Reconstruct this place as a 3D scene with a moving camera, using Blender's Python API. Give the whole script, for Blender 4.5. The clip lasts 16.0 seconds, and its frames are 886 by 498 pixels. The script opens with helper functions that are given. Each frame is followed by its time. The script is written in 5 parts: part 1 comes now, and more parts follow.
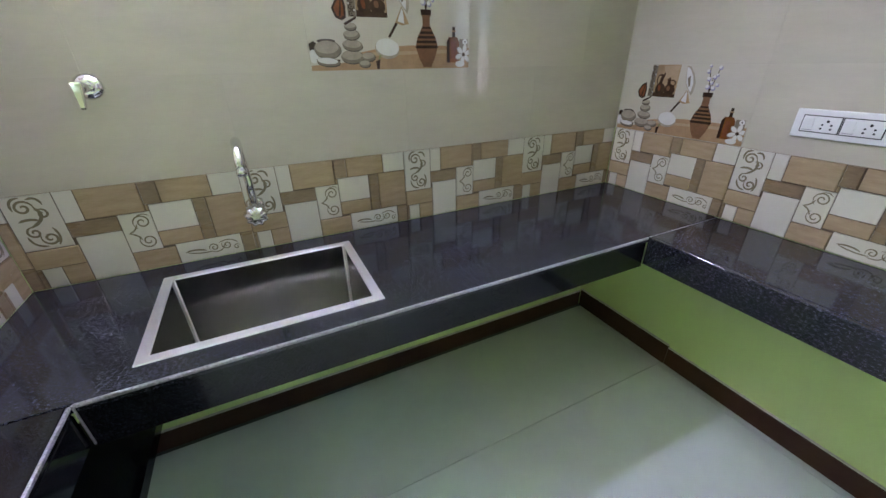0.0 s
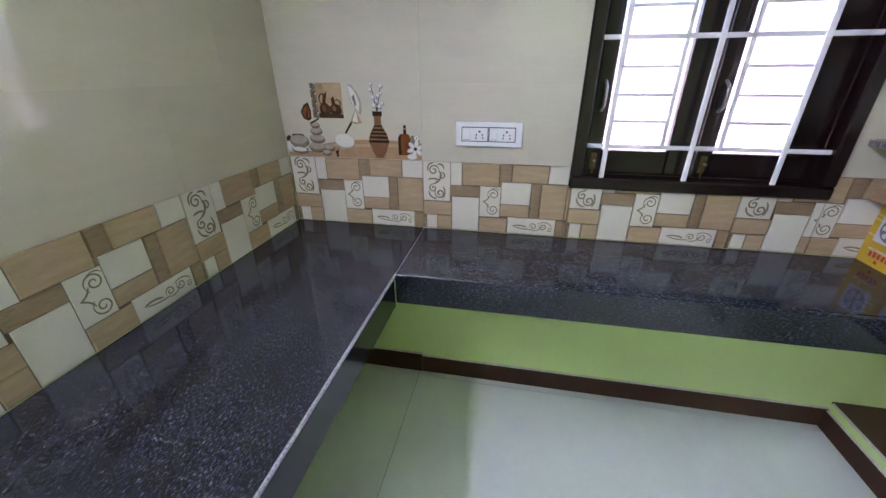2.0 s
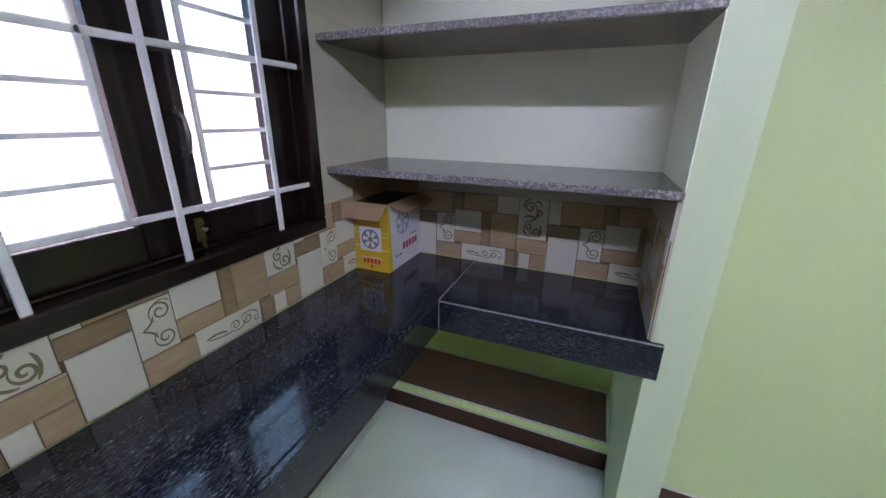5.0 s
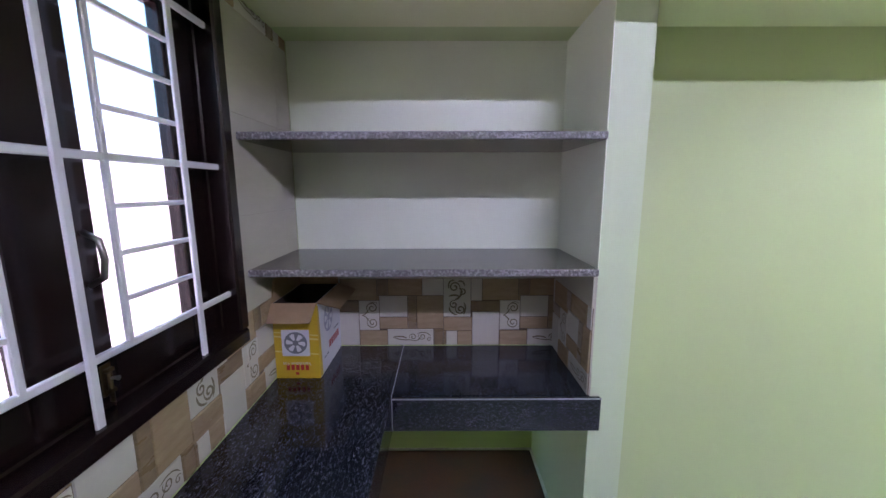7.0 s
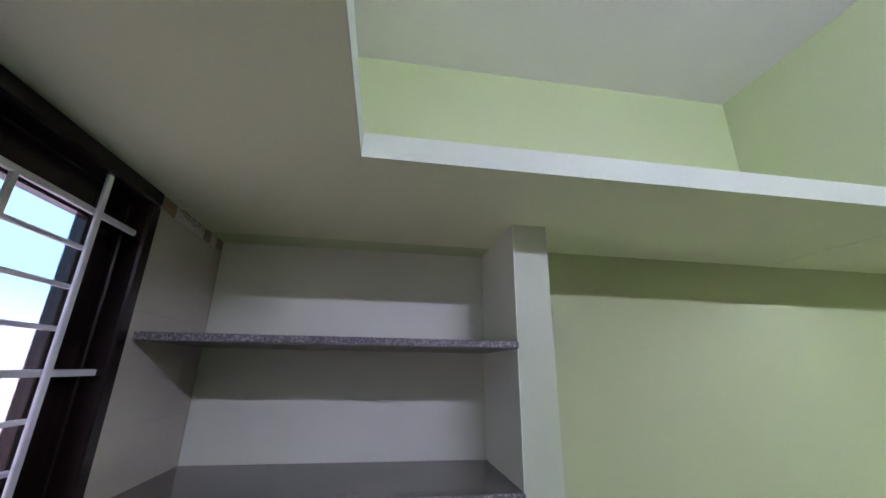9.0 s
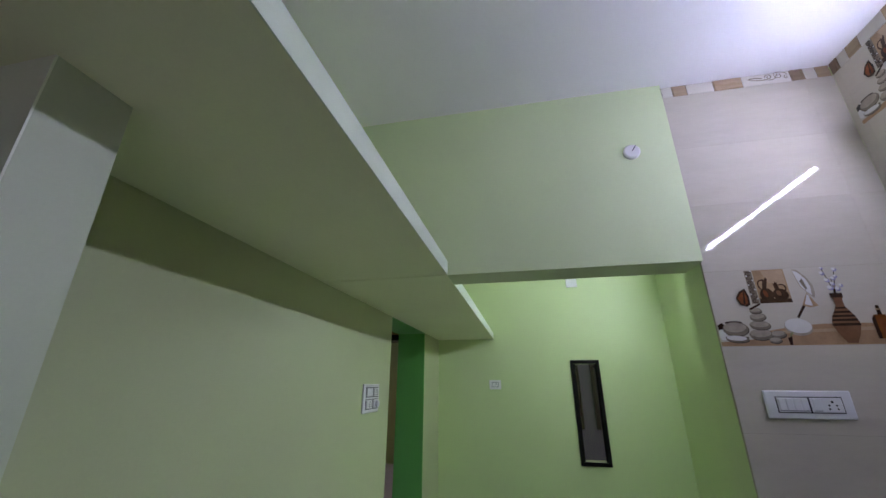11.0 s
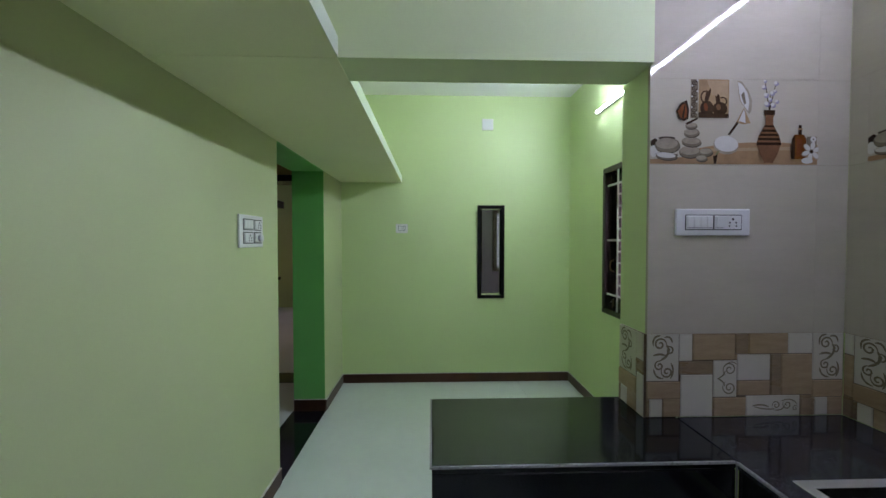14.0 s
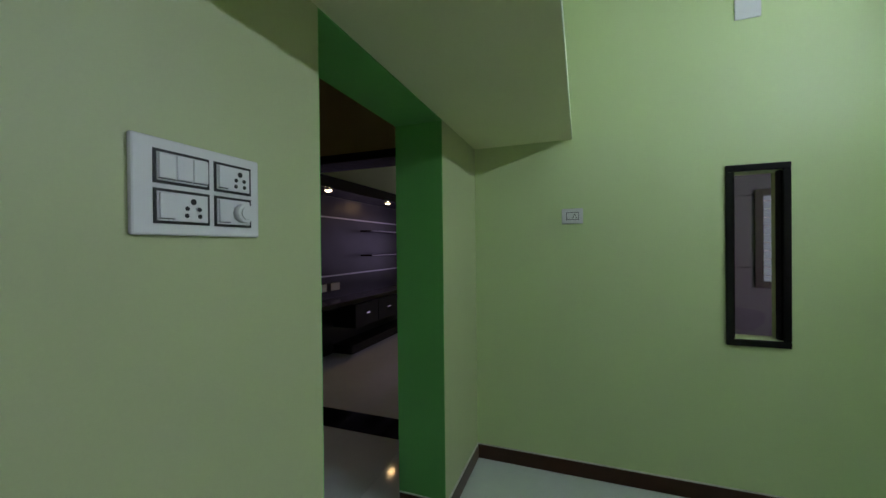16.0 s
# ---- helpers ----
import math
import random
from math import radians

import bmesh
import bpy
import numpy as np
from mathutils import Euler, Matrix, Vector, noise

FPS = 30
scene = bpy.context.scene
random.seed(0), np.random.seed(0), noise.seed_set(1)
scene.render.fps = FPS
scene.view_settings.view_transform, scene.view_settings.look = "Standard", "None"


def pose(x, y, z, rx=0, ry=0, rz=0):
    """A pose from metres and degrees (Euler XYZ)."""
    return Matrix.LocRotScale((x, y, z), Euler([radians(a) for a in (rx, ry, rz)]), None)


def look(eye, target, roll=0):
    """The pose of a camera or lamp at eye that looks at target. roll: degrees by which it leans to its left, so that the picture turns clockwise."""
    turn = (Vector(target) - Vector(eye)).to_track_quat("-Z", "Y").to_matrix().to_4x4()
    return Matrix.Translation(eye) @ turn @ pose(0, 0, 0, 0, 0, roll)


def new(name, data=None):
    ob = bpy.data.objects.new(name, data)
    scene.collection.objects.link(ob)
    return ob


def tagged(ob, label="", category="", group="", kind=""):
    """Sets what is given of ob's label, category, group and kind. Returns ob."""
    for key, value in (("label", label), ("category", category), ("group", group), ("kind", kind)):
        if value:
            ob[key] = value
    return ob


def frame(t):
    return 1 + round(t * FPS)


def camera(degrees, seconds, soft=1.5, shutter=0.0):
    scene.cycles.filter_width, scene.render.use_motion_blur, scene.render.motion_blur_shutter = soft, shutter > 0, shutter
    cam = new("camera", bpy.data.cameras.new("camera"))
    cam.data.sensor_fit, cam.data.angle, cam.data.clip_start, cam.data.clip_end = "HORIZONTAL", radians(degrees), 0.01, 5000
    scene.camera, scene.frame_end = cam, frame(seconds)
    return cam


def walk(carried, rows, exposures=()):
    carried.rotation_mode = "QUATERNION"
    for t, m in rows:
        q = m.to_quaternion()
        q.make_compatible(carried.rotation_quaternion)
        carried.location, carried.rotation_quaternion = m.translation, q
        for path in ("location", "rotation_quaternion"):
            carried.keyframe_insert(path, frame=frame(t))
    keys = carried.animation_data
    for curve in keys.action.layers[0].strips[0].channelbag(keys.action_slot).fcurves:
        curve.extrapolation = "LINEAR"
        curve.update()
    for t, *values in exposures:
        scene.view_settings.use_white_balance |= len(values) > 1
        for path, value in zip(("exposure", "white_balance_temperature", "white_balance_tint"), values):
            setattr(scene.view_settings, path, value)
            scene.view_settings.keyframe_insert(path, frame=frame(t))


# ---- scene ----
cam = camera(100.1, 16.0)

# ---- path ----
PATH = [
    (0, (-1.717, -1.432, 1.499), (-0.939, 0.178, 0.604), -1.0),
    (0.5, (-1.648, -1.327, 1.502), (-0.591, 0.121, 0.616), -0.9),
    (1, (-1.587, -1.235, 1.481), (-0.246, -0.015, 0.636), -0.9),
    (1.5, (-1.561, -1.113, 1.503), (0.041, -0.275, 0.648), -0.9),
    (2, (-1.502, -0.986, 1.514), (0.271, -0.643, 0.654), -0.2),
    (2.5, (-1.4, -0.945, 1.5), (0.418, -1.103, 0.682), 0.4),
    (3, (-1.332, -0.939, 1.502), (0.419, -1.498, 0.714), 0.2),
    (3.5, (-1.26, -0.952, 1.498), (0.322, -1.92, 0.751), -0.0),
    (4, (-1.157, -0.993, 1.503), (0.165, -2.298, 0.76), 0.3),
    (4.5, (-1.021, -1.045, 1.483), (-0.017, -2.625, 0.779), -0.0),
    (4.7, (-0.964, -1.070, 1.474), (-0.075, -2.724, 0.785), 0.3),
    (6.8, (-0.597, -1.015, 1.551), (-0.619, -2.955, 1.067), 0.1),
    (7, (-0.6, -1.011, 1.562), (-0.605, -2.984, 1.237), -0.1),
    (7.5, (-0.612, -0.989, 1.595), (-0.611, -2.989, 1.621), -0.1),
    (8, (-0.621, -0.966, 1.64), (-0.623, -2.934, 1.995), 0.2),
    (8.2, (-0.624, -0.950, 1.659), (-0.635, -2.897, 2.118), 0.3),
    (10.3, (-0.760, -1.243, 1.600), (-2.114, -2.521, 2.329), 0.1),
    (10.5, (-0.765, -1.308, 1.613), (-2.304, -2.367, 2.326), 0.1),
    (11, (-0.781, -1.466, 1.643), (-2.622, -1.853, 2.327), 0.1),
    (11.5, (-0.802, -1.471, 1.592), (-2.738, -1.517, 2.092), -0.1),
    (12, (-0.791, -1.468, 1.529), (-2.784, -1.391, 1.679), 0.1),
    (12.5, (-0.757, -1.469, 1.512), (-2.754, -1.373, 1.477), -0.1),
    (13, (-0.744, -1.473, 1.516), (-2.742, -1.377, 1.48), 0.0),
    (13.5, (-0.86, -1.481, 1.531), (-2.857, -1.388, 1.486), -0.1),
    (14, (-1.16, -1.479, 1.514), (-3.159, -1.416, 1.466), 0.0),
    (14.5, (-1.501, -1.526, 1.512), (-3.501, -1.535, 1.464), -0.1),
    (15, (-1.852, -1.646, 1.501), (-3.848, -1.763, 1.458), -0.3),
    (15.5, (-2.243, -1.704, 1.464), (-4.213, -2.048, 1.441), -0.5),
    (16, (-2.615, -1.743, 1.451), (-4.491, -2.438, 1.44), -0.6),
]
walk(cam, [(r[0], look(*r[1:])) for r in PATH],
     [(0, 2.37, 6220, 17), (1.5, 2.37, 6220, 17), (2.5, 2.67, 6280, 14), (3.5, 2.57, 6280, 14), (4.5, 1.93, 6280, 12), (7.0, 1.87, 6200, 20), (8.0, 1.63, 6250, 20), (10.5, 0.54, 6110, 17), (12.0, 0.28, 6540, 10), (13.0, 0.65, 6290, 9), (13.5, 0.77, 6290, 9), (14.0, 0.69, 6240, 10), (14.5, 0.42, 6240, 11), (15.0, 0.2, 6310, 10), (15.5, -0.02, 6260, 8), (16.0, 0.05, 6210, 8)])

# ---------------- light ----------------
world = bpy.data.worlds.new("world")
scene.world = world
world.use_nodes = True
wn = world.node_tree
sky = wn.nodes.new("ShaderNodeTexSky")
sky.sky_type = "NISHITA"
sky.sun_disc = False
sky.sun_elevation = radians(50)
sky.sun_rotation = radians(120)
wn.links.new(sky.outputs[0], wn.nodes["Background"].inputs[0])
wn.nodes["Background"].inputs[1].default_value = 0.1

# ---------------- materials ----------------
MATS = {}


def mat(name, color, rough=0.5, metal=0.0, vary=0.12, scale=3.0, fine=60.0, bump=0.0, spec=0.5, stretch=None,
        color2=None, coat=0.0, rand=0.0, turn=0.0):
    """A surface with broad and fine variation of its colour, gloss and relief."""
    if name in MATS:
        return MATS[name]
    m = bpy.data.materials.new(name)
    m.use_nodes = True
    n, l = m.node_tree.nodes, m.node_tree.links
    b = n["Principled BSDF"]
    tc = n.new("ShaderNodeTexCoord")
    mp = n.new("ShaderNodeMapping")
    l.new(tc.outputs["Object"], mp.inputs[0])
    mp.inputs["Rotation"].default_value = (0, radians(turn), 0)
    if stretch:
        mp.inputs["Scale"].default_value = stretch
    if rand:
        oi = n.new("ShaderNodeObjectInfo")
        off = n.new("ShaderNodeMath")
        off.operation = "MULTIPLY"
        off.inputs[1].default_value = 37.0
        l.new(oi.outputs["Random"], off.inputs[0])
        l.new(off.outputs[0], mp.inputs["Location"])
    big, small = n.new("ShaderNodeTexNoise"), n.new("ShaderNodeTexNoise")
    for t, s, d in ((big, scale, 4), (small, fine, 3)):
        l.new(mp.outputs[0], t.inputs["Vector"])
        t.inputs["Scale"].default_value = s
        t.inputs["Detail"].default_value = d
    mix = n.new("ShaderNodeMix")
    mix.data_type = "RGBA"
    c2 = color2 or tuple(c * (1 - 2 * vary) for c in color)
    mix.inputs[6].default_value = (*color, 1)
    mix.inputs[7].default_value = (*c2, 1)
    add = n.new("ShaderNodeMath")
    add.operation = "MULTIPLY_ADD"
    l.new(big.outputs[0], add.inputs[0])
    add.inputs[1].default_value = 0.7
    sm = n.new("ShaderNodeMath")
    sm.operation = "MULTIPLY"
    sm.inputs[1].default_value = 0.3
    l.new(small.outputs[0], sm.inputs[0])
    l.new(sm.outputs[0], add.inputs[2])
    ramp = n.new("ShaderNodeMapRange")
    ramp.inputs[1].default_value, ramp.inputs[2].default_value = 0.3, 0.7
    l.new(add.outputs[0], ramp.inputs[0])
    l.new(ramp.outputs[0], mix.inputs[0])
    col = mix.outputs[2]
    if rand:
        hs = n.new("ShaderNodeHueSaturation")
        mr = n.new("ShaderNodeMapRange")
        mr.inputs[3].default_value, mr.inputs[4].default_value = 1 - rand, 1 + rand
        l.new(oi.outputs["Random"], mr.inputs[0])
        l.new(mr.outputs[0], hs.inputs["Value"])
        l.new(col, hs.inputs["Color"])
        col = hs.outputs[0]
    l.new(col, b.inputs["Base Color"])
    rr = n.new("ShaderNodeMapRange")
    rr.inputs[3].default_value, rr.inputs[4].default_value = max(0.02, rough * 0.85), min(1, rough * 1.15)
    l.new(big.outputs[0], rr.inputs[0])
    l.new(rr.outputs[0], b.inputs["Roughness"])
    b.inputs["Metallic"].default_value = metal
    b.inputs["Specular IOR Level"].default_value = spec
    b.inputs["Coat Weight"].default_value = coat
    b.inputs["Coat Roughness"].default_value = 0.05
    if bump:
        bp = n.new("ShaderNodeBump")
        bp.inputs["Strength"].default_value = bump
        bp.inputs["Distance"].default_value = 0.004
        l.new(add.outputs[0], bp.inputs["Height"])
        l.new(bp.outputs[0], b.inputs["Normal"])
    MATS[name] = m
    return m


def glow(name, color, strength):
    m = bpy.data.materials.new(name)
    m.use_nodes = True
    n, l = m.node_tree.nodes, m.node_tree.links
    n.remove(n["Principled BSDF"])
    e = n.new("ShaderNodeEmission")
    e.inputs[0].default_value = (*color, 1)
    e.inputs[1].default_value = strength
    l.new(e.outputs[0], n["Material Output"].inputs[0])
    return m


def granite(name, base, fleck, rough, lo=0.55, hi=0.75, scale=230.0, stretch=(1, 1, 1), fleck_rough=None, spec=0.5):
    """Polished black granite with pale mineral flecks."""
    m = bpy.data.materials.new(name)
    m.use_nodes = True
    n, l = m.node_tree.nodes, m.node_tree.links
    b = n["Principled BSDF"]
    tc, mp = n.new("ShaderNodeTexCoord"), n.new("ShaderNodeMapping")
    mp.inputs["Scale"].default_value = stretch
    l.new(tc.outputs["Object"], mp.inputs[0])
    a, c = n.new("ShaderNodeTexNoise"), n.new("ShaderNodeTexNoise")
    a.inputs["Scale"].default_value, a.inputs["Detail"].default_value, a.inputs["Roughness"].default_value = scale, 8, 0.78
    c.inputs["Scale"].default_value, c.inputs["Detail"].default_value = 9, 3
    l.new(mp.outputs[0], a.inputs["Vector"])
    l.new(mp.outputs[0], c.inputs["Vector"])
    mul = n.new("ShaderNodeMath")
    mul.operation = "MULTIPLY_ADD"
    l.new(c.outputs[0], mul.inputs[0])
    mul.inputs[1].default_value = 0.12
    l.new(a.outputs[0], mul.inputs[2])
    r = n.new("ShaderNodeMapRange")
    r.inputs[1].default_value, r.inputs[2].default_value = lo + 0.06, hi + 0.06
    l.new(mul.outputs[0], r.inputs[0])
    mix = n.new("ShaderNodeMix")
    mix.data_type = "RGBA"
    mix.inputs[6].default_value, mix.inputs[7].default_value = (*base, 1), (*fleck, 1)
    l.new(r.outputs[0], mix.inputs[0])
    l.new(mix.outputs[2], b.inputs["Base Color"])
    b.inputs["Specular IOR Level"].default_value = spec
    rr = n.new("ShaderNodeMapRange")
    rr.inputs[3].default_value, rr.inputs[4].default_value = rough, fleck_rough or min(1, rough + 0.12)
    l.new(r.outputs[0], rr.inputs[0])
    l.new(rr.outputs[0], b.inputs["Roughness"])
    return m


# South wall green, toned down to offset how the tube lights it.
PAINT_S = mat("green_wall_toned_for_tube", (0.505, 0.57, 0.30), 0.5, vary=0.03, scale=1.5, fine=180, bump=0.05)
PAINT_P = mat("pale_pier_paint", (0.575, 0.65, 0.445), 0.5, vary=0.03, scale=1.5, fine=180, bump=0.05)
PAINT_N = mat("off_white_niche_paint", (0.87, 0.92, 0.74), 0.5, vary=0.03, scale=1.5, fine=180, bump=0.05)
PAINT = mat("green_wall_paint", (0.63, 0.755, 0.385), 0.5, vary=0.03, scale=1.5, fine=180, bump=0.05)
PAINT_K = mat("lime_green_wall_paint", (0.66, 0.80, 0.35), 0.5, vary=0.03, scale=1.5, fine=180, bump=0.05)
PAINT_D = mat("deep_green_jamb_paint", (0.17, 0.52, 0.13), 0.5, vary=0.05, scale=2, fine=150, bump=0.05)
CEIL = mat("white_ceiling_paint", (0.88, 0.88, 0.87), 0.8, vary=0.03, scale=2, fine=120, bump=0.06)
LOFT = mat("pale_green_loft_paint", (0.84, 0.88, 0.56), 0.7, vary=0.03, scale=2, fine=120, bump=0.06)
BEAM = mat("pale_lime_beam_paint", (0.68, 0.78, 0.47), 0.6, vary=0.03, scale=3, fine=120, bump=0.05)
LIP = mat("off_white_lip_paint", (0.70, 0.80, 0.60), 0.6, vary=0.03, scale=4, fine=120, bump=0.05)
TILE = mat("cream_glazed_tile", (0.55, 0.51, 0.41), 0.04, vary=0.05, scale=4, fine=22, stretch=(0.8, 0.8, 3.0), rand=0.02, turn=-20)
GROUT = mat("tile_grout", (0.50, 0.455, 0.375), 0.85, vary=0.1)
B_CREAM = mat("band_cream_glaze", (0.66, 0.63, 0.54), 0.18, vary=0.03, scale=8, fine=90)
B_TAN = mat("band_sandstone_tan", (0.48, 0.365, 0.23), 0.26, color2=(0.35, 0.255, 0.15), scale=10, fine=55, turn=-28, stretch=(1.0, 1.0, 5.0), bump=0.1)
B_BROWN = mat("band_sandstone_brown", (0.32, 0.235, 0.14), 0.28, color2=(0.19, 0.135, 0.075), scale=10, fine=45, turn=-28, stretch=(1.0, 1.0, 5.0), bump=0.1)
B_LINE = mat("band_joint_brown", (0.13, 0.085, 0.045), 0.4, vary=0.2, scale=20)
B_SCROLL = mat("scroll_relief_olive", (0.19, 0.155, 0.085), 0.35, vary=0.1, scale=30)
GRANITE = granite("black_granite", (0.011, 0.012, 0.016), (0.20, 0.205, 0.255), 0.10, lo=0.53, hi=0.70, scale=320.0, stretch=(0.34, 1.0, 1.0), fleck_rough=0.30, spec=0.5)
# Flecks lightened and blued beyond GRANITE to paint in the window's glare.
GRANITE_Y = granite("black_granite_cross_grain_glare", (0.011, 0.012, 0.016), (0.25, 0.25, 0.31), 0.095, lo=0.53, hi=0.71, scale=270.0, stretch=(1.0, 0.30, 1.0), fleck_rough=0.40, spec=0.5)
GRANITE_E = granite("granite_ground_edge", (0.19, 0.18, 0.19), (0.46, 0.445, 0.465), 0.5, lo=0.42, hi=0.60, scale=200.0)
EDGE_S = granite("shelf_ground_edge", (0.10, 0.092, 0.09), (0.40, 0.385, 0.39), 0.45, lo=0.46, hi=0.62, scale=120.0)
GRANITE_S = granite("grey_shelf_granite", (0.095, 0.082, 0.072), (0.17, 0.155, 0.14), 0.14, lo=0.45, hi=0.75)
BLACKSTONE = granite("plain_black_granite", (0.006, 0.006, 0.008), (0.045, 0.048, 0.058), 0.08, lo=0.52, hi=0.72, scale=250.0, spec=0.35)
LEDGE = mat("brown_rough_stone", (0.055, 0.043, 0.032), 0.55, vary=0.3, color2=(0.11, 0.050, 0.024), spec=0.3, scale=6, fine=90, bump=0.25)
SKIRT = mat("brown_skirting_tile", (0.065, 0.028, 0.015), 0.3, spec=0.25, vary=0.12, scale=6, fine=60)
FLOOR = mat("pale_vitrified_floor", (0.74, 0.795, 0.75), 0.07, vary=0.05, scale=2.2, fine=14, rand=0.012)
JOINT = mat("floor_joint", (0.10, 0.11, 0.10), 0.8)
WOOD = mat("dark_stained_wood", (0.014, 0.007, 0.006), 0.22, spec=0.35, vary=0.2, scale=5, fine=60, stretch=(1, 1, 0.2), bump=0.08)
GRILL = mat("white_grille_paint", (0.78, 0.77, 0.80), 0.35, vary=0.03, scale=10)
PLASTIC = mat("white_switch_plastic", (0.80, 0.80, 0.80), 0.25, vary=0.01)
PLASTIC_G = mat("grey_switch_line", (0.10, 0.10, 0.11), 0.4, vary=0.02)
BLACK = mat("black_plastic", (0.012, 0.012, 0.012), 0.4, vary=0.05)
STEEL = mat("brushed_steel", (0.80, 0.79, 0.80), 0.42, metal=1.0, vary=0.04, scale=4, fine=200, stretch=(0.15, 1, 1))
STEEL_IN = mat("steel_bowl", (0.52, 0.515, 0.49), 0.125, metal=1.0, vary=0.02, scale=5, fine=9, bump=0.9)
CHROME = mat("chrome", (0.82, 0.82, 0.84), 0.06, metal=1.0, vary=0.02)
DULL = mat("dull_nickel", (0.42, 0.40, 0.38), 0.32, metal=1.0, vary=0.1)
BRASS = mat("dull_brass", (0.16, 0.12, 0.055), 0.4, metal=1.0, vary=0.1)
FRAME_B = mat("black_gloss_frame", (0.010, 0.010, 0.010), 0.25, spec=0.2, vary=0.1)
TUBE = glow("kitchen_tube_glow", (0.90, 0.90, 1.30), 116.0)
TUBE_D = glow("dining_tube_glow", (0.87, 0.94, 1.15), 184.0)


def glass_mat(name, tint):
    """Figured window glass that lets the daylight through."""
    m = bpy.data.materials.new(name)
    m.use_nodes = True
    n, l = m.node_tree.nodes, m.node_tree.links
    b = n["Principled BSDF"]
    b.inputs["Transmission Weight"].default_value = 1.0
    b.inputs["Base Color"].default_value = (*tint, 1)
    b.inputs["Roughness"].default_value = 0.12
    b.inputs["IOR"].default_value = 1.1
    v = n.new("ShaderNodeTexNoise")
    v.inputs["Scale"].default_value = 160
    bp = n.new("ShaderNodeBump")
    bp.inputs["Strength"].default_value = 0.3
    l.new(v.outputs[0], bp.inputs["Height"])
    l.new(bp.outputs[0], b.inputs["Normal"])
    return m


# Dark tint only dims the daylight seen through the panes; room light bypasses it.
GLASS = glass_mat("view_dimming_figured_glass", (0.22, 0.22, 0.23))
GLASS_C = glass_mat("clear_figured_glass", (0.95, 0.95, 0.95))


# ---------------- building helpers ----------------
def bm_box(x0, x1, y0, y1, z0, z1, bevel=0.0, seg=1, bm=None):
    own = bm or bmesh.new()
    vs = [own.verts.new((x, y, z)) for x in (x0, x1) for y in (y0, y1) for z in (z0, z1)]
    fs = [own.faces.new([vs[i] for i in q]) for q in
          ((0, 1, 3, 2), (4, 6, 7, 5), (0, 4, 5, 1), (2, 3, 7, 6), (0, 2, 6, 4), (1, 5, 7, 3))]
    if bevel:
        es = list({e for f in fs for e in f.edges})
        bmesh.ops.bevel(own, geom=es, offset=bevel, segments=seg, affect="EDGES", profile=0.5)
    return own


def bm_tube(points, r, seg=12, closed_ends=True, radii=None, bm=None):
    """A round bar swept along points."""
    own = bm or bmesh.new()
    pts = [Vector(p) for p in points]
    rings = []
    up = Vector((0, 0, 1))
    for i, p in enumerate(pts):
        d = (pts[min(i + 1, len(pts) - 1)] - pts[max(i - 1, 0)]).normalized()
        if abs(d.dot(up)) > 0.97:
            up = Vector((1, 0, 0)) if abs(d.x) < 0.9 else Vector((0, 1, 0))
        a = d.cross(up).normalized()
        b = a.cross(d).normalized()
        up = b
        rr = radii[i] if radii else r
        rings.append([own.verts.new(p + (a * math.cos(2 * math.pi * k / seg) + b * math.sin(2 * math.pi * k / seg)) * rr)
                      for k in range(seg)])
    for A, B in zip(rings, rings[1:]):
        for k in range(seg):
            f = own.faces.new((A[k], A[(k + 1) % seg], B[(k + 1) % seg], B[k]))
            f.smooth = True
    if closed_ends:
        own.faces.new(list(reversed(rings[0])))
        own.faces.new(rings[-1])
    return own


def finish(name, bm, material, parent=None, label="", base=(0, 0, 0), smooth=False):
    bmesh.ops.recalc_face_normals(bm, faces=bm.faces)
    me = bpy.data.meshes.new(name)
    bm.to_mesh(me)
    bm.free()
    for m in (material if isinstance(material, (list, tuple)) else [material]):
        me.materials.append(m)
    if smooth:
        for p in me.polygons:
            p.use_smooth = True
    ob = new(name, me)
    if parent:
        ob.parent = parent
    if label:
        tagged(ob, label)
    return ob


ORIGIN = {}


def thing(name, at, label, category, group="", kind=""):
    """An empty at the base of a thing; its parts are given in world metres."""
    ob = new(name)
    ob.location = at
    ORIGIN[ob.name] = Vector(at)
    return tagged(ob, label, category, group, kind)


def part(name, bm, material, parent, label="", smooth=False):
    """One mesh under a thing, or under a part of it, built in world metres."""
    o = ORIGIN[parent.name]
    bmesh.ops.translate(bm, verts=bm.verts, vec=-o)
    ob = finish(name, bm, material, parent, label, smooth=smooth)
    ORIGIN[ob.name] = o
    return ob


def solid(name, bm, material, label, category, kind="", group=""):
    return tagged(finish(name, bm, material), label, category, group, kind)


def wall(name, bm, material, label):
    ob = tagged(finish(name, bm, material), label, "wall", kind="structure")
    ORIGIN[ob.name] = Vector((0, 0, 0))
    return ob


def boxes(*lims, bevel=0.0):
    bm = bmesh.new()
    for q in lims:
        bm_box(*q, bevel=bevel, bm=bm)
    return bm


# ---------------- plan ----------------
H = 0.885          # counter top
SOFFIT = 2.119     # underside of loft and beam
CEILZ = 3.03
YS = -2.42         # green south wall
XW = -5.09         # dining west wall
XP = -2.436        # tiled east face of the pillar
NIB, NIX = -2.54, -1.087   # niche back, niche inner side
NIF = -2.138       # niche front

# floor: joints below, slabs on top come last in the file
solid("floor", boxes((-11.0, 0.5, -6.6, 0.3, -0.12, -0.004)), JOINT, "pale glossy vitrified tile floor", "floor", "structure")

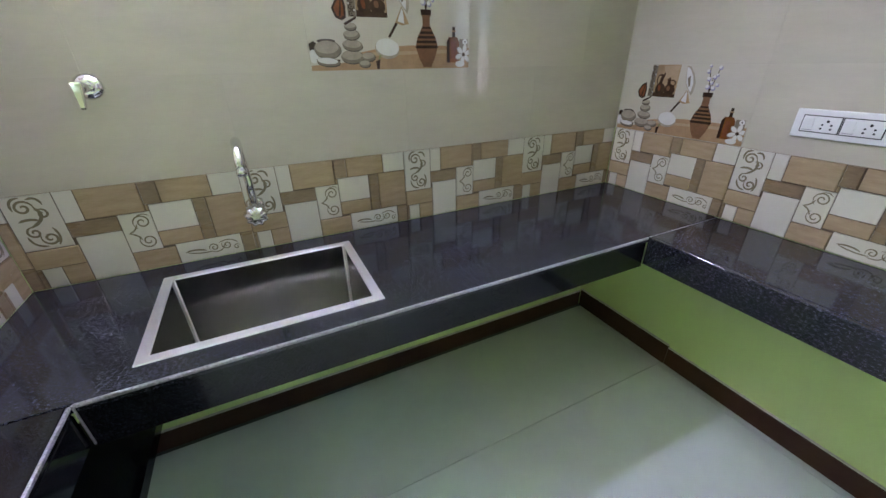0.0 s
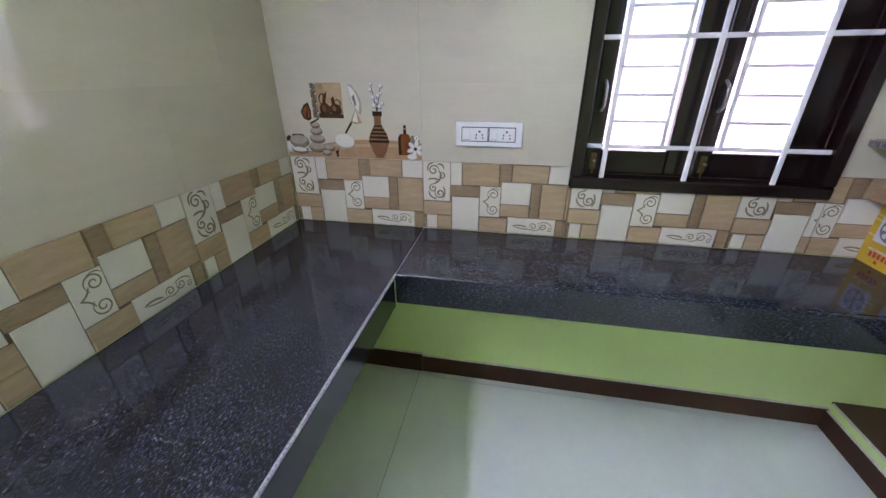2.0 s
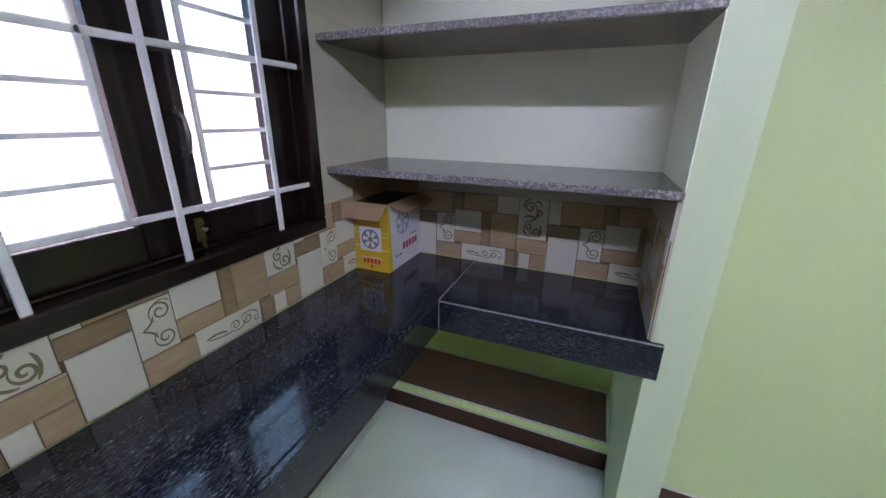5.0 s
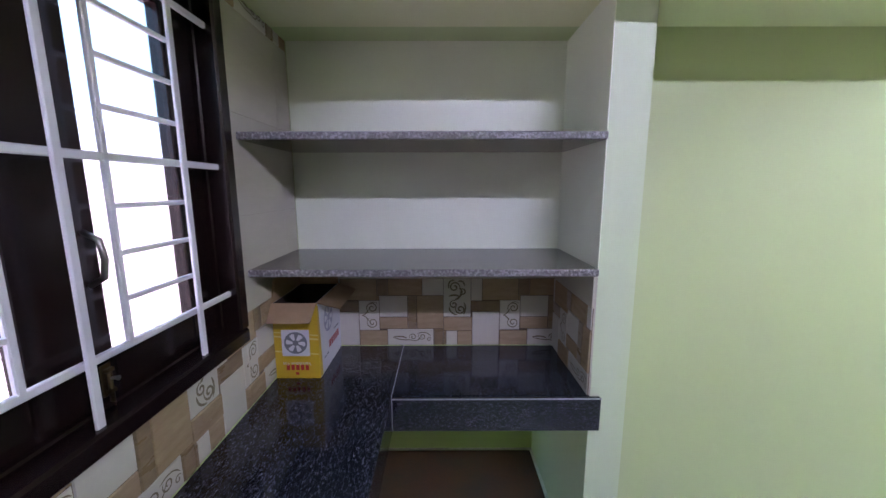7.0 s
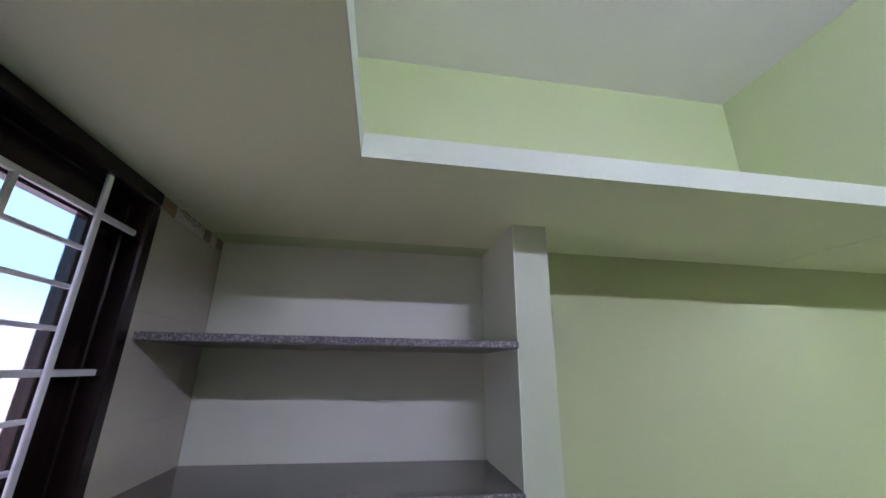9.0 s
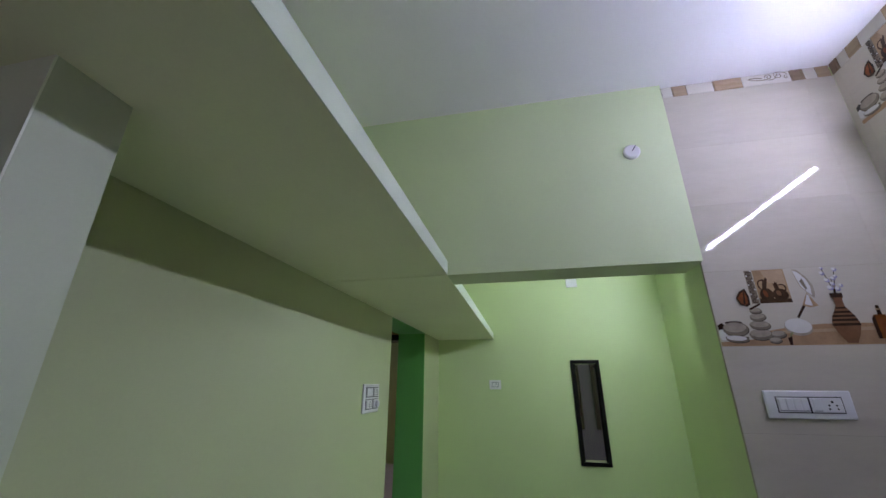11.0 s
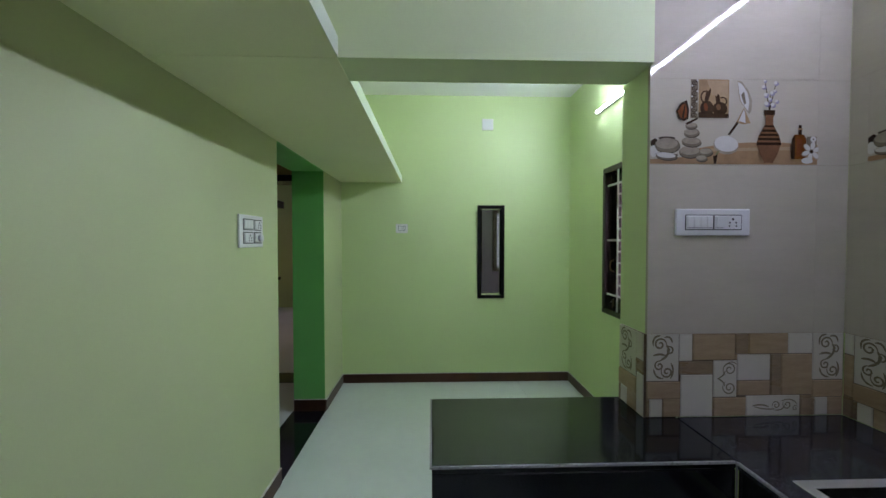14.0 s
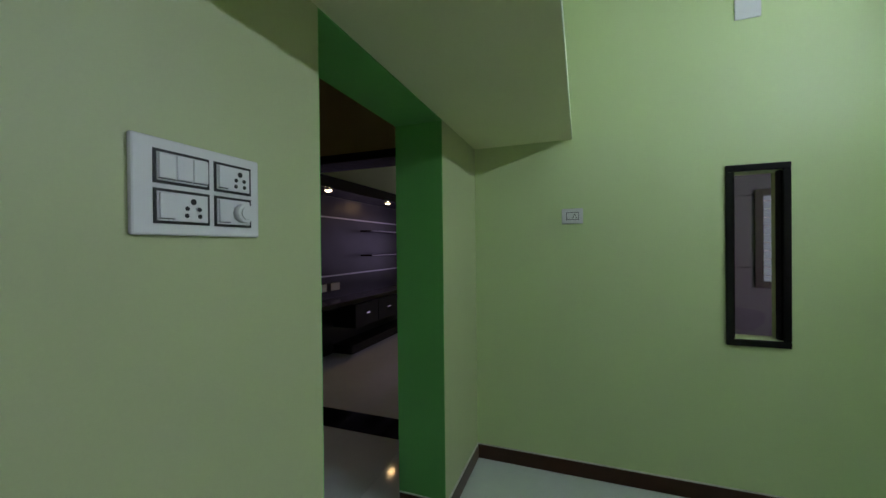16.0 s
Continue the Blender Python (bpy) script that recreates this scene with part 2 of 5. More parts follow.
# east wall with the kitchen window opening
EW = (-2.091, -1.202, 1.10, SOFFIT - 0.004)
wall("wall_east", boxes(
    (0.012, 0.15, -2.9, EW[0], H - 0.1, CEILZ), (0.012, 0.15, EW[1], 0.25, H - 0.1, CEILZ),
    (0.012, 0.15, EW[0], EW[1], H - 0.1, EW[2]), (0.012, 0.15, EW[0], EW[1], EW[3], CEILZ),
    (0.045, 0.15, -2.9, 0.25, 0.0, H - 0.1)), PAINT_K, "light green painted wall with a cream tiled face")
NW = (-4.30, -3.266, 0.895, 2.12)
wall("wall_north", boxes(
    (-2.52, 0.012, 0.012, 0.25, H - 0.1, CEILZ), (-2.52, 0.045, 0.075, 0.25, 0.0, H - 0.1)), PAINT_K,
    "light green painted wall behind cream kitchen tiles")
wall("wall_north_dining", boxes(
    (XW - 0.2, NW[0], 0.0, 0.15, 0.0, CEILZ), (NW[1], -2.52, 0.0, 0.15, 0.0, CEILZ),
    (NW[0], NW[1], 0.0, 0.15, 0.0, NW[2]), (NW[0], NW[1], 0.0, 0.15, NW[3], CEILZ)), PAINT,
    "light green painted dining wall with a window")
DX0, DX1, DYB = -4.446, -3.463, -2.69
IWY, IWZ = (-0.955, -0.737), (0.93, 1.845)
wall("wall_west", boxes((XW - 0.12, XW, DYB, IWY[0], 0.0, CEILZ), (XW - 0.12, XW, IWY[1], 0.0, 0.0, CEILZ),
                        (XW - 0.12, XW, IWY[0], IWY[1], 0.0, IWZ[0]), (XW - 0.12, XW, IWY[0], IWY[1], IWZ[1], CEILZ)), PAINT, "light green painted plaster wall")
# Below the loft the wall's tone carries the tube's light.
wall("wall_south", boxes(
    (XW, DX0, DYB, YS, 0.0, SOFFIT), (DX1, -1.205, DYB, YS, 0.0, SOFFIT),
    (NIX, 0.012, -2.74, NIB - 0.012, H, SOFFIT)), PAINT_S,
    "green wall toned for tube light, with a shelved niche")
wall("wall_south_pier", boxes((-1.205, NIX, -2.839, NIF, 0.0, SOFFIT)), PAINT_P, "pale painted pier beside the shelf niche")
wall("wall_south_lower", boxes((-1.205, 0.045, -2.95, -2.84, 0.0, H), (NIX, 0.045, -2.84, -2.497, 0.0, 0.138)), PAINT_K,
     "lime green painted wall and plinth under the niche counter")
wall("wall_south_upper", boxes((XW, -1.205, DYB, YS, SOFFIT, CEILZ), (-1.205, 0.045, -2.9, YS, SOFFIT, CEILZ)), PAINT,
     "light green painted wall above the loft")
solid("niche_lining", boxes((NIX + 0.003, 0.0, NIB - 0.012, NIB - 0.006, 1.287, SOFFIT), (NIX, NIX + 0.003, NIB - 0.012, NIF, 1.287, SOFFIT)), PAINT_N,
      "off-white painted lining of the shelf niche", "wall", "structure")
jb = boxes((DX0, DX0 + 0.004, DYB - 0.002, YS - 0.001, 0.105, SOFFIT - 0.001), (DX1 - 0.004, DX1, DYB - 0.002, YS - 0.001, 0.105, SOFFIT - 0.001),
           (DX0 + 0.004, DX1 - 0.004, DYB - 0.002, YS - 0.001, SOFFIT - 0.005, SOFFIT))
solid("doorway_reveal", jb, PAINT_D, "deep green painted doorway reveal", "doorway", "structure")
wall("pillar", boxes((-2.62, XP - 0.012, -0.72, 0.05, 0.0, SOFFIT), (-2.60, XP - 0.012, -0.72, 0.0, SOFFIT, CEILZ)), PAINT,
     "green painted pillar with a tiled kitchen face")
wall("beam", boxes((-2.598, -2.414, YS, -0.72, SOFFIT, CEILZ)), BEAM, "pale green painted beam above the counter opening")
solid("ceiling", boxes((-5.4, 0.25, -2.95, 0.25, CEILZ, CEILZ + 0.12)), CEIL, "white painted ceiling", "ceiling", "structure")
lf = boxes((-0.587, 0.0, -1.790, 0.0, SOFFIT, SOFFIT + 0.065), (-2.414, 0.0, YS, -1.790, SOFFIT, SOFFIT + 0.065),
           (XW, -2.598, YS, -1.790, SOFFIT, SOFFIT + 0.065), (-2.598, -2.414, YS, -1.790, SOFFIT - 0.002, SOFFIT))
solid("loft_slab", lf, LOFT, "pale green painted concrete loft slab", "loft", "structure")
lp = boxes((-2.414, -0.587, -1.790, -1.787, SOFFIT, SOFFIT + 0.067), (XW, -2.598, -1.790, -1.787, SOFFIT, SOFFIT + 0.067),
           (-0.590, -0.587, -1.787, 0.0, SOFFIT, SOFFIT + 0.067))
solid("loft_edge", lp, LIP, "off-white painted front edge of the loft", "trim", "structure")


# ---------------- counters ----------------
def counter(name, top, apron, edge, label, stone=GRANITE, front=BLACKSTONE):
    c = thing(name, (sum(top[:2]) / 2, sum(top[2:4]) / 2, top[4]), label, "countertop")
    part("slab", bm_box(*top, bevel=0.004, seg=2), stone, c)
    for a in apron:
        part("apron", bm_box(*a, bevel=0.002), front, c)
    for e in edge:
        part("ground_edge", bm_box(*e, bevel=0.0008), GRANITE_E, c, "rough pale ground granite edge")
    return c


ZA = H - 0.117
nc = thing("sink_counter", (-1.2, -0.3, H - 0.025), "black speckled granite counter with a sink cut-out along the tiled wall", "countertop")
SX0, SX1, SY0, SY1 = -2.083, -1.476, -0.54, -0.096
for q in ((XP, SX0 + 0.015, -0.606, 0.0), (SX1 - 0.015, 0.0, -0.606, 0.0), (SX0 + 0.015, SX1 - 0.015, -0.606, SY0 + 0.015),
          (SX0 + 0.015, SX1 - 0.015, SY1 - 0.015, 0.0)):
    part("slab", bm_box(*q, H - 0.025, H), GRANITE, nc)
# Same granite as the top; the darker plain stone paints in the front's shade.
part("apron", bm_box(-2.172, -0.435, -0.606, -0.586, ZA - 0.013, H - 0.026), BLACKSTONE, nc)
part("ground_edge", bm_box(-2.172, -0.435, -0.613, -0.606, H - 0.011, H + 0.001, bevel=0.003), GRANITE_E, nc, "rough pale ground granite edge")
ec = counter("window_counter", (-0.418, 0.0, NIB, -0.609, H - 0.025, H),
             [(-0.435, -0.418, -2.122, -0.609, ZA, H - 0.0005)],
             [], "black speckled granite counter below the kitchen window", GRANITE_Y, GRANITE_Y)
part("slab", bm_box(-0.4325, -0.4181, NIB, -2.1222, H - 0.025, H), GRANITE_Y, ec)
sc = counter("niche_counter", (NIX, -0.433, NIB, NIF - 0.001, H - 0.025, H),
             [(-1.118, -0.433, NIF + 0.0005, -2.122, ZA, H - 0.0005)],
             [(-1.118, -0.433, -2.1235, -2.120, H - 0.004, H + 0.0006)], "short black granite counter in the shelf niche", GRANITE, GRANITE)
pc = counter("peninsula_counter", (-2.618, -2.178, -1.478, -0.609, H - 0.025, H),
             [(-2.198, -2.178, -1.478, -0.609, ZA, H - 0.026), (-2.618, -2.598, -1.478, -0.72, ZA, H - 0.026),
              (-2.598, -2.198, -1.478, -1.458, ZA, H - 0.026)],
             [(-2.178, -2.172, -1.484, -0.615, H - 0.007, H + 0.001), (-2.618, -2.172, -1.484, -1.478, H - 0.007, H + 0.001)],
             "black granite peninsula counter between kitchen and dining", BLACKSTONE)
part("leg", bm_box(-2.61, -2.20, -1.47, -1.325, 0.0, ZA, bevel=0.002), BLACKSTONE, pc, "black granite end leg")
part("back_panel", bm_box(-2.60, -2.445, -1.325, 0.07, 0.0, ZA), PAINT_K, pc, "green painted back panel")
part("lower_shelf", bm_box(-2.445, -2.21, -1.325, 0.04, 0.407, 0.447), BLACKSTONE, pc, "black stone lower shelf")
# pale joint lines between the granite slabs
solid("counter_joint", boxes((-0.433, -0.429, -0.613, -0.609, ZA, H + 0.0015), (-0.429, -0.002, -0.613, -0.610, H, H + 0.0012),
                             (-0.434, -0.431, NIB, -2.13, H, H + 0.0012), (-0.4365, -0.434, -2.1225, -2.1195, ZA, H + 0.001),
                             (-2.172, -2.169, -0.615, -0.611, ZA, H)), GRANITE_E, "pale filled joint between granite slabs", "joint", "structure")
solid("niche_ledge", boxes((NIX, 0.044, -2.84, -2.500, 0.138, 0.147)), LEDGE, "dark brown rough stone ledge under the niche counter", "ledge", "structure")

# ---------------- shelves ----------------
for z in (1.312, 1.724):
    s = thing("wall_shelf", (-0.54, -2.33, z - 0.02), "grey granite shelf slab in the niche with a pale ground edge", "shelf", "niche shelves")
    part("slab", bm_box(NIX + 0.001, -0.001, NIB + 0.001, NIF + 0.002, z - 0.022, z, bevel=0.002), GRANITE_S, s)
    part("ground_edge", bm_box(NIX + 0.001, -0.001, NIF + 0.002, NIF + 0.010, z - 0.022, z + 0.0005, bevel=0.003), EDGE_S, s)

# ---------------- skirting ----------------
CAULK = mat("pale_filler", (0.70, 0.70, 0.62), 0.8, vary=0.15, scale=40)


def skirt(lims):
    solid("baseboard", boxes(*lims, bevel=0.003), SKIRT, "dark brown tile skirting along the wall foot", "skirting", "structure")
    for x0, x1, y0, y1, z0, z1 in lims:
        solid("trim", boxes((x0 + 0.001, x1 - 0.001, y0 + 0.001, y1 - 0.001, z1, z1 + 0.005)), CAULK, "thin pale filler line above the skirting", "trim", "structure")


SK = 0.095
# Back strip paints in the lit foot of the recess wall; others are plaster.
solid("trim", boxes((NIX, 0.033, -2.5000, -2.4955, 0.138, 0.149), (NIX, 0.033, -2.84, -2.832, 0.147, 0.157), (NIX, NIX + 0.012, -2.832, -2.500, 0.147, 0.153)),
      CAULK, "pale plaster and painted-in lit edge round the niche ledge", "trim", "structure")
skirt([(0.033, 0.045, -2.497, -0.57, 0.0, 0.108)])
skirt([(0.030, 0.045, -0.57, 0.06, 0.0, 0.122)])
skirt([(-2.55, 0.033, 0.063, 0.075, 0.0, 0.105)])
skirt([(NIX, 0.033, -2.497, -2.485, 0.0, 0.098)])
skirt([(XW, XW + 0.012, YS, 0.0, 0.0, SK)])
skirt([(XW + 0.012, -2.62, -0.012, 0.0, 0.0, SK)])
skirt([(XW + 0.012, DX0, YS, YS + 0.012, 0.0, SK)])
skirt([(DX1, -1.205, YS, YS + 0.012, 0.0, SK)])
skirt([(DX0, DX0 + 0.012, DYB, YS + 0.012, 0.0, SK + 0.01)])
skirt([(-1.217, -1.205, YS + 0.012, NIF, 0.0, SK)])
solid("threshold", boxes((DX0, DX1, DYB - 0.01, YS + 0.005, -0.004, 0.004)), BLACKSTONE, "black granite doorway threshold", "threshold", "structure")

# ---------------- tube lights ----------------
def tube_light(x0, x1, z, lit):
    t = thing("tube_light", ((x0 + x1) / 2, 0, z), "lit white tube light batten fixed high on the wall", "tube light", "tube lights")
    part("batten", bm_box(x0, x1, -0.028, 0.0, z - 0.014, z + 0.014, bevel=0.003), PLASTIC, t)
    # Tube shaped as a flattened half so less light reaches wall and ceiling.
    bm = bmesh.new()
    ends = [[bm.verts.new((x, -0.0285 - 0.006 * math.sin(math.pi * k / 10), z + 0.010 * math.cos(math.pi * k / 10))) for k in range(11)] for x in (x0 + 0.02, x1 - 0.02)]
    for k in range(10):
        bm.faces.new((ends[0][k], ends[0][k + 1], ends[1][k + 1], ends[1][k]))
    for e in ends:
        bm.faces.new(e)
    bm.faces.new((ends[0][0], ends[0][10], ends[1][10], ends[1][0]))
    part("tube", bm, lit, t, "flattened lit diffuser")
    for x in (x0, x1 - 0.02):
        part("end_cap", bm_box(x, x + 0.02, -0.046, -0.028, z - 0.014, z + 0.014, bevel=0.003), PLASTIC, t)


tube_light(-2.25, -1.05, 2.622, TUBE)
tube_light(-4.40, -3.20, 2.632, TUBE_D)


# ---------------- windows ----------------
def window(name, along, u0, u1, z0, z1, wall_at, sign, bars_u, bars_z, rungs):
    """along 'x' or 'y'; sign: which way is outdoors."""
    def bx(ua, ub, da, db, za, zb, bevel=0.003):
        d0, d1 = sorted((wall_at + sign * da, wall_at + sign * db))
        return bm_box(ua, ub, d0, d1, za, zb, bevel=bevel) if along == "x" else bm_box(d0, d1, ua, ub, za, zb, bevel=bevel)

    def pt(u, d, z):
        return (u, wall_at + sign * d, z) if along == "x" else (wall_at + sign * d, u, z)
    w = thing(name, pt((u0 + u1) / 2, 0.05, z0), "dark stained wooden casement window with a white painted iron grille", "window", kind="structure")
    f = 0.045
    for q in ((u0, u0 + f, z0 + f, z1 - f), (u1 - f, u1, z0 + f, z1 - f), (u0, u1, z0, z0 + f), (u0, u1, z1 - f, z1)):
        part("window_frame", bx(q[0], q[1], -0.014, 0.14, q[2], q[3], 0.006), WOOD, w)
    for q in ((u0 + f, u0 + f + 0.010, z0 + f + 0.010, z1 - f - 0.010), (u1 - f - 0.010, u1 - f, z0 + f + 0.010, z1 - f - 0.010),
              (u0 + f, u1 - f, z0 + f, z0 + f + 0.010), (u0 + f, u1 - f, z1 - f - 0.010, z1 - f)):
        part("frame_bead", bx(q[0], q[1], 0.034, 0.13, q[2], q[3], 0.004), WOOD, w)
    a0, a1 = u0 + f + 0.010, u1 - f - 0.010
    b0, b1 = z0 + f + 0.010, z1 - f - 0.010
    mid = (a0 + a1) / 2
    for la, lb, first in ((a0, mid, True), (mid, a1, False)):
        sa, sb = (0.098, 0.056) if along == "y" else (0.078, 0.085)
        s = part("casement", bx(la + 0.002, la + sa, 0.048, 0.082, b0, b1), WOOD, w)
        part("stile", bx(lb - sb, lb - 0.002, 0.048, 0.082, b0, b1), WOOD, s)
        part("rail", bx(la + sa, lb - sb, 0.048, 0.082, b0, b0 + 0.085), WOOD, s)
        part("rail", bx(la + sa, lb - sb, 0.048, 0.082, b1 - 0.085, b1), WOOD, s)
        g = part("pane", bx(la + sa - 0.005, lb - sb + 0.005, 0.062, 0.068, b0 + 0.08, b1 - 0.08, 0), GLASS if along == "y" else GLASS_C, s, "figured glass pane")
        g.visible_shadow = False
        hu = (lb - 0.030) if along == "y" else (la + 0.032)
        zc = z0 + (z1 - z0) * 0.33
        part("handle", bm_tube([pt(hu, 0.048, zc - 0.05), pt(hu, 0.020, zc - 0.035), pt(hu, 0.014, zc), pt(hu, 0.020, zc + 0.035),
                                pt(hu, 0.048, zc + 0.05)], 0.0058, 8), DULL if along == "y" else BRASS, s, "dull metal pull handle")
        bolt = part("tower_bolt", bx(hu - 0.011, hu + 0.011, 0.044, 0.048, b0 + 0.012, b0 + 0.075, 0.001), BRASS, s, "dull brass tower bolt")
        part("bolt_rod", bm_tube([pt(hu, 0.039, b0 - 0.008), pt(hu, 0.039, b0 + 0.062)], 0.0042, 8), BRASS, bolt)
        part("bolt_knob", bm_tube([pt(hu, 0.039, b0 + 0.048), pt(hu, 0.026, b0 + 0.048), pt(hu, 0.022, b0 + 0.048)], 0.004, 8, radii=[0.003, 0.003, 0.0055]), DULL, bolt)
        for zz in (b0 + 0.022, b0 + 0.064):
            part("bolt_guide", bx(hu - 0.008, hu + 0.008, 0.034, 0.044, zz - 0.004, zz + 0.004, 0.0015), BRASS, bolt)
    r = 0.0075
    gb = 0.008
    v1, t1, m, t2, v3 = bars_u
    zt, zb = z1 - f + 0.005, z0 + f - 0.005
    for u, wd in ((v1, 0.0085), (m, 0.0085), (v3, 0.0085)):
        part("grille_bar", bx(u - wd, u + wd, gb - 0.008, gb, zb, zt, 0.002), GRILL, w)
    for u in (t1, t2):
        part("grille_bar", bx(u - 0.0065, u + 0.0065, gb, gb + 0.010, bars_z[0], bars_z[-1], 0.002), GRILL, w)
    for z in bars_z:
        part("grille_bar", bx(u0 + f - 0.005, u1 - f + 0.005, gb, gb + 0.010, z - 0.0075, z + 0.0075, 0.002), GRILL, w)
    for za, zbb in zip(bars_z, bars_z[1:]):
        for k in range(1, rungs + 1):
            z = za + (zbb - za) * k / (rungs + 1)
            for ua, ub in ((v1, t1), (t2, v3)):
                lo, hi = sorted((ua, ub))
                part("grille_rung", bx(lo, hi, gb + 0.001, gb + 0.010, z - 0.005, z + 0.005, 0.0015), GRILL, w)
    return w


window("window_1", "y", EW[0], EW[1], EW[2], EW[3], 0.0, 1, (-1.318, -1.510, -1.609, -1.703, -1.902), (1.262, 1.619, 1.975), 3)
window("window_2", "x", NW[0], NW[1], NW[2], NW[3], 0.0, 1, (-4.07, -3.88, -3.783, -3.69, -3.50), (1.06, 1.512, 1.97), 4)


def daylight(name, lims, top, low, strength, z0, z1):
    """Bright overcast distance beyond a window."""
    m = bpy.data.materials.new(name)
    m.use_nodes = True
    n, l = m.node_tree.nodes, m.node_tree.links
    n.remove(n["Principled BSDF"])
    e, tc, sp, mr, mx = (n.new("ShaderNodeEmission"), n.new("ShaderNodeTexCoord"), n.new("ShaderNodeSeparateXYZ"),
                         n.new("ShaderNodeMapRange"), n.new("ShaderNodeMix"))
    mx.data_type = "RGBA"
    l.new(tc.outputs["Object"], sp.inputs[0])
    l.new(sp.outputs[2], mr.inputs[0])
    mr.inputs[1].default_value, mr.inputs[2].default_value = z0, z1
    l.new(mr.outputs[0], mx.inputs[0])
    mx.inputs[6].default_value, mx.inputs[7].default_value = (*low, 1), (*top, 1)
    l.new(mx.outputs[2], e.inputs[0])
    e.inputs[1].default_value = strength
    l.new(e.outputs[0], n["Material Output"].inputs[0])
    solid("backdrop", boxes(lims), m, "bright hazy daylight beyond the window", "backdrop", "structure")


daylight("daylight_east", (0.9, 0.92, -4.5, 1.5, 0.0, 4.5), (0.42, 0.70, 1.0), (1.0, 0.80, 0.92), 3.2, 1.5, 2.0)
daylight("daylight_north", (-6.5, -1.0, 0.9, 0.92, 0.0, 4.0), (1.0, 0.74, 0.82), (1.0, 0.72, 0.80), 0.75, 0.5, 2.4)


# ---------------- kitchen wall tiles ----------------
TW, TH, TD, GAP = 0.605, 0.2975, 0.012, 0.0003
ROWS = [H + TH * k for k in range(8)]
CREAM, TAN, BROWN, SCROLL = 0, 1, 2, 3
BAND_MATS = [B_CREAM, B_TAN, B_BROWN, B_SCROLL, B_LINE]
# facets of the patterned tile: left, right, top, bottom (fractions), colour
FACETS = ((0.0, 0.195, 0.0, 0.57, CREAM), (0.195, 0.275, 0.0, 0.33, CREAM), (0.275, 0.53, 0.0, 0.32, TAN), (0.53, 0.61, 0.0, 0.25, BROWN),
          (0.61, 0.85, 0.0, 0.25, TAN), (0.85, 1.0, 0.0, 0.25, CREAM), (0.195, 0.40, 0.33, 0.49, BROWN), (0.40, 0.545, 0.32, 0.77, CREAM),
          (0.545, 0.745, 0.25, 0.57, CREAM), (0.545, 0.745, 0.57, 0.75, TAN), (0.745, 0.81, 0.25, 0.75, BROWN), (0.81, 1.0, 0.25, 0.75, TAN),
          (0.0, 0.205, 0.57, 0.78, TAN), (0.02, 0.10, 0.78, 1.0, CREAM), (0.0, 0.02, 0.78, 1.0, BROWN), (0.10, 0.205, 0.78, 1.0, TAN), (0.205, 0.40, 0.49, 1.0, CREAM),
          (0.40, 0.60, 0.77, 1.0, TAN), (0.60, 0.93, 0.75, 1.0, CREAM), (0.93, 1.0, 0.75, 1.0, BROWN), (0.53, 0.545, 0.25, 0.32, TAN))


def spiral(cx, cy, r, turns, start, hand=1, n=26):
    pts = []
    for k in range(n):
        f = k / (n - 1)
        a = start + hand * f * turns * 2 * math.pi
        rr = r * (1 - 0.85 * f)
        pts.append((cx + rr * math.cos(a), cy + rr * math.sin(a)))
    return pts


def arc(*ctrl, n=12):
    """A smooth stroke through three control points."""
    (x0, y0), (x1, y1), (x2, y2) = ctrl
    return [((1 - t) ** 2 * x0 + 2 * t * (1 - t) * x1 + t * t * x2, (1 - t) ** 2 * y0 + 2 * t * (1 - t) * y1 + t * t * y2)
            for t in (k / (n - 1) for k in range(n))]


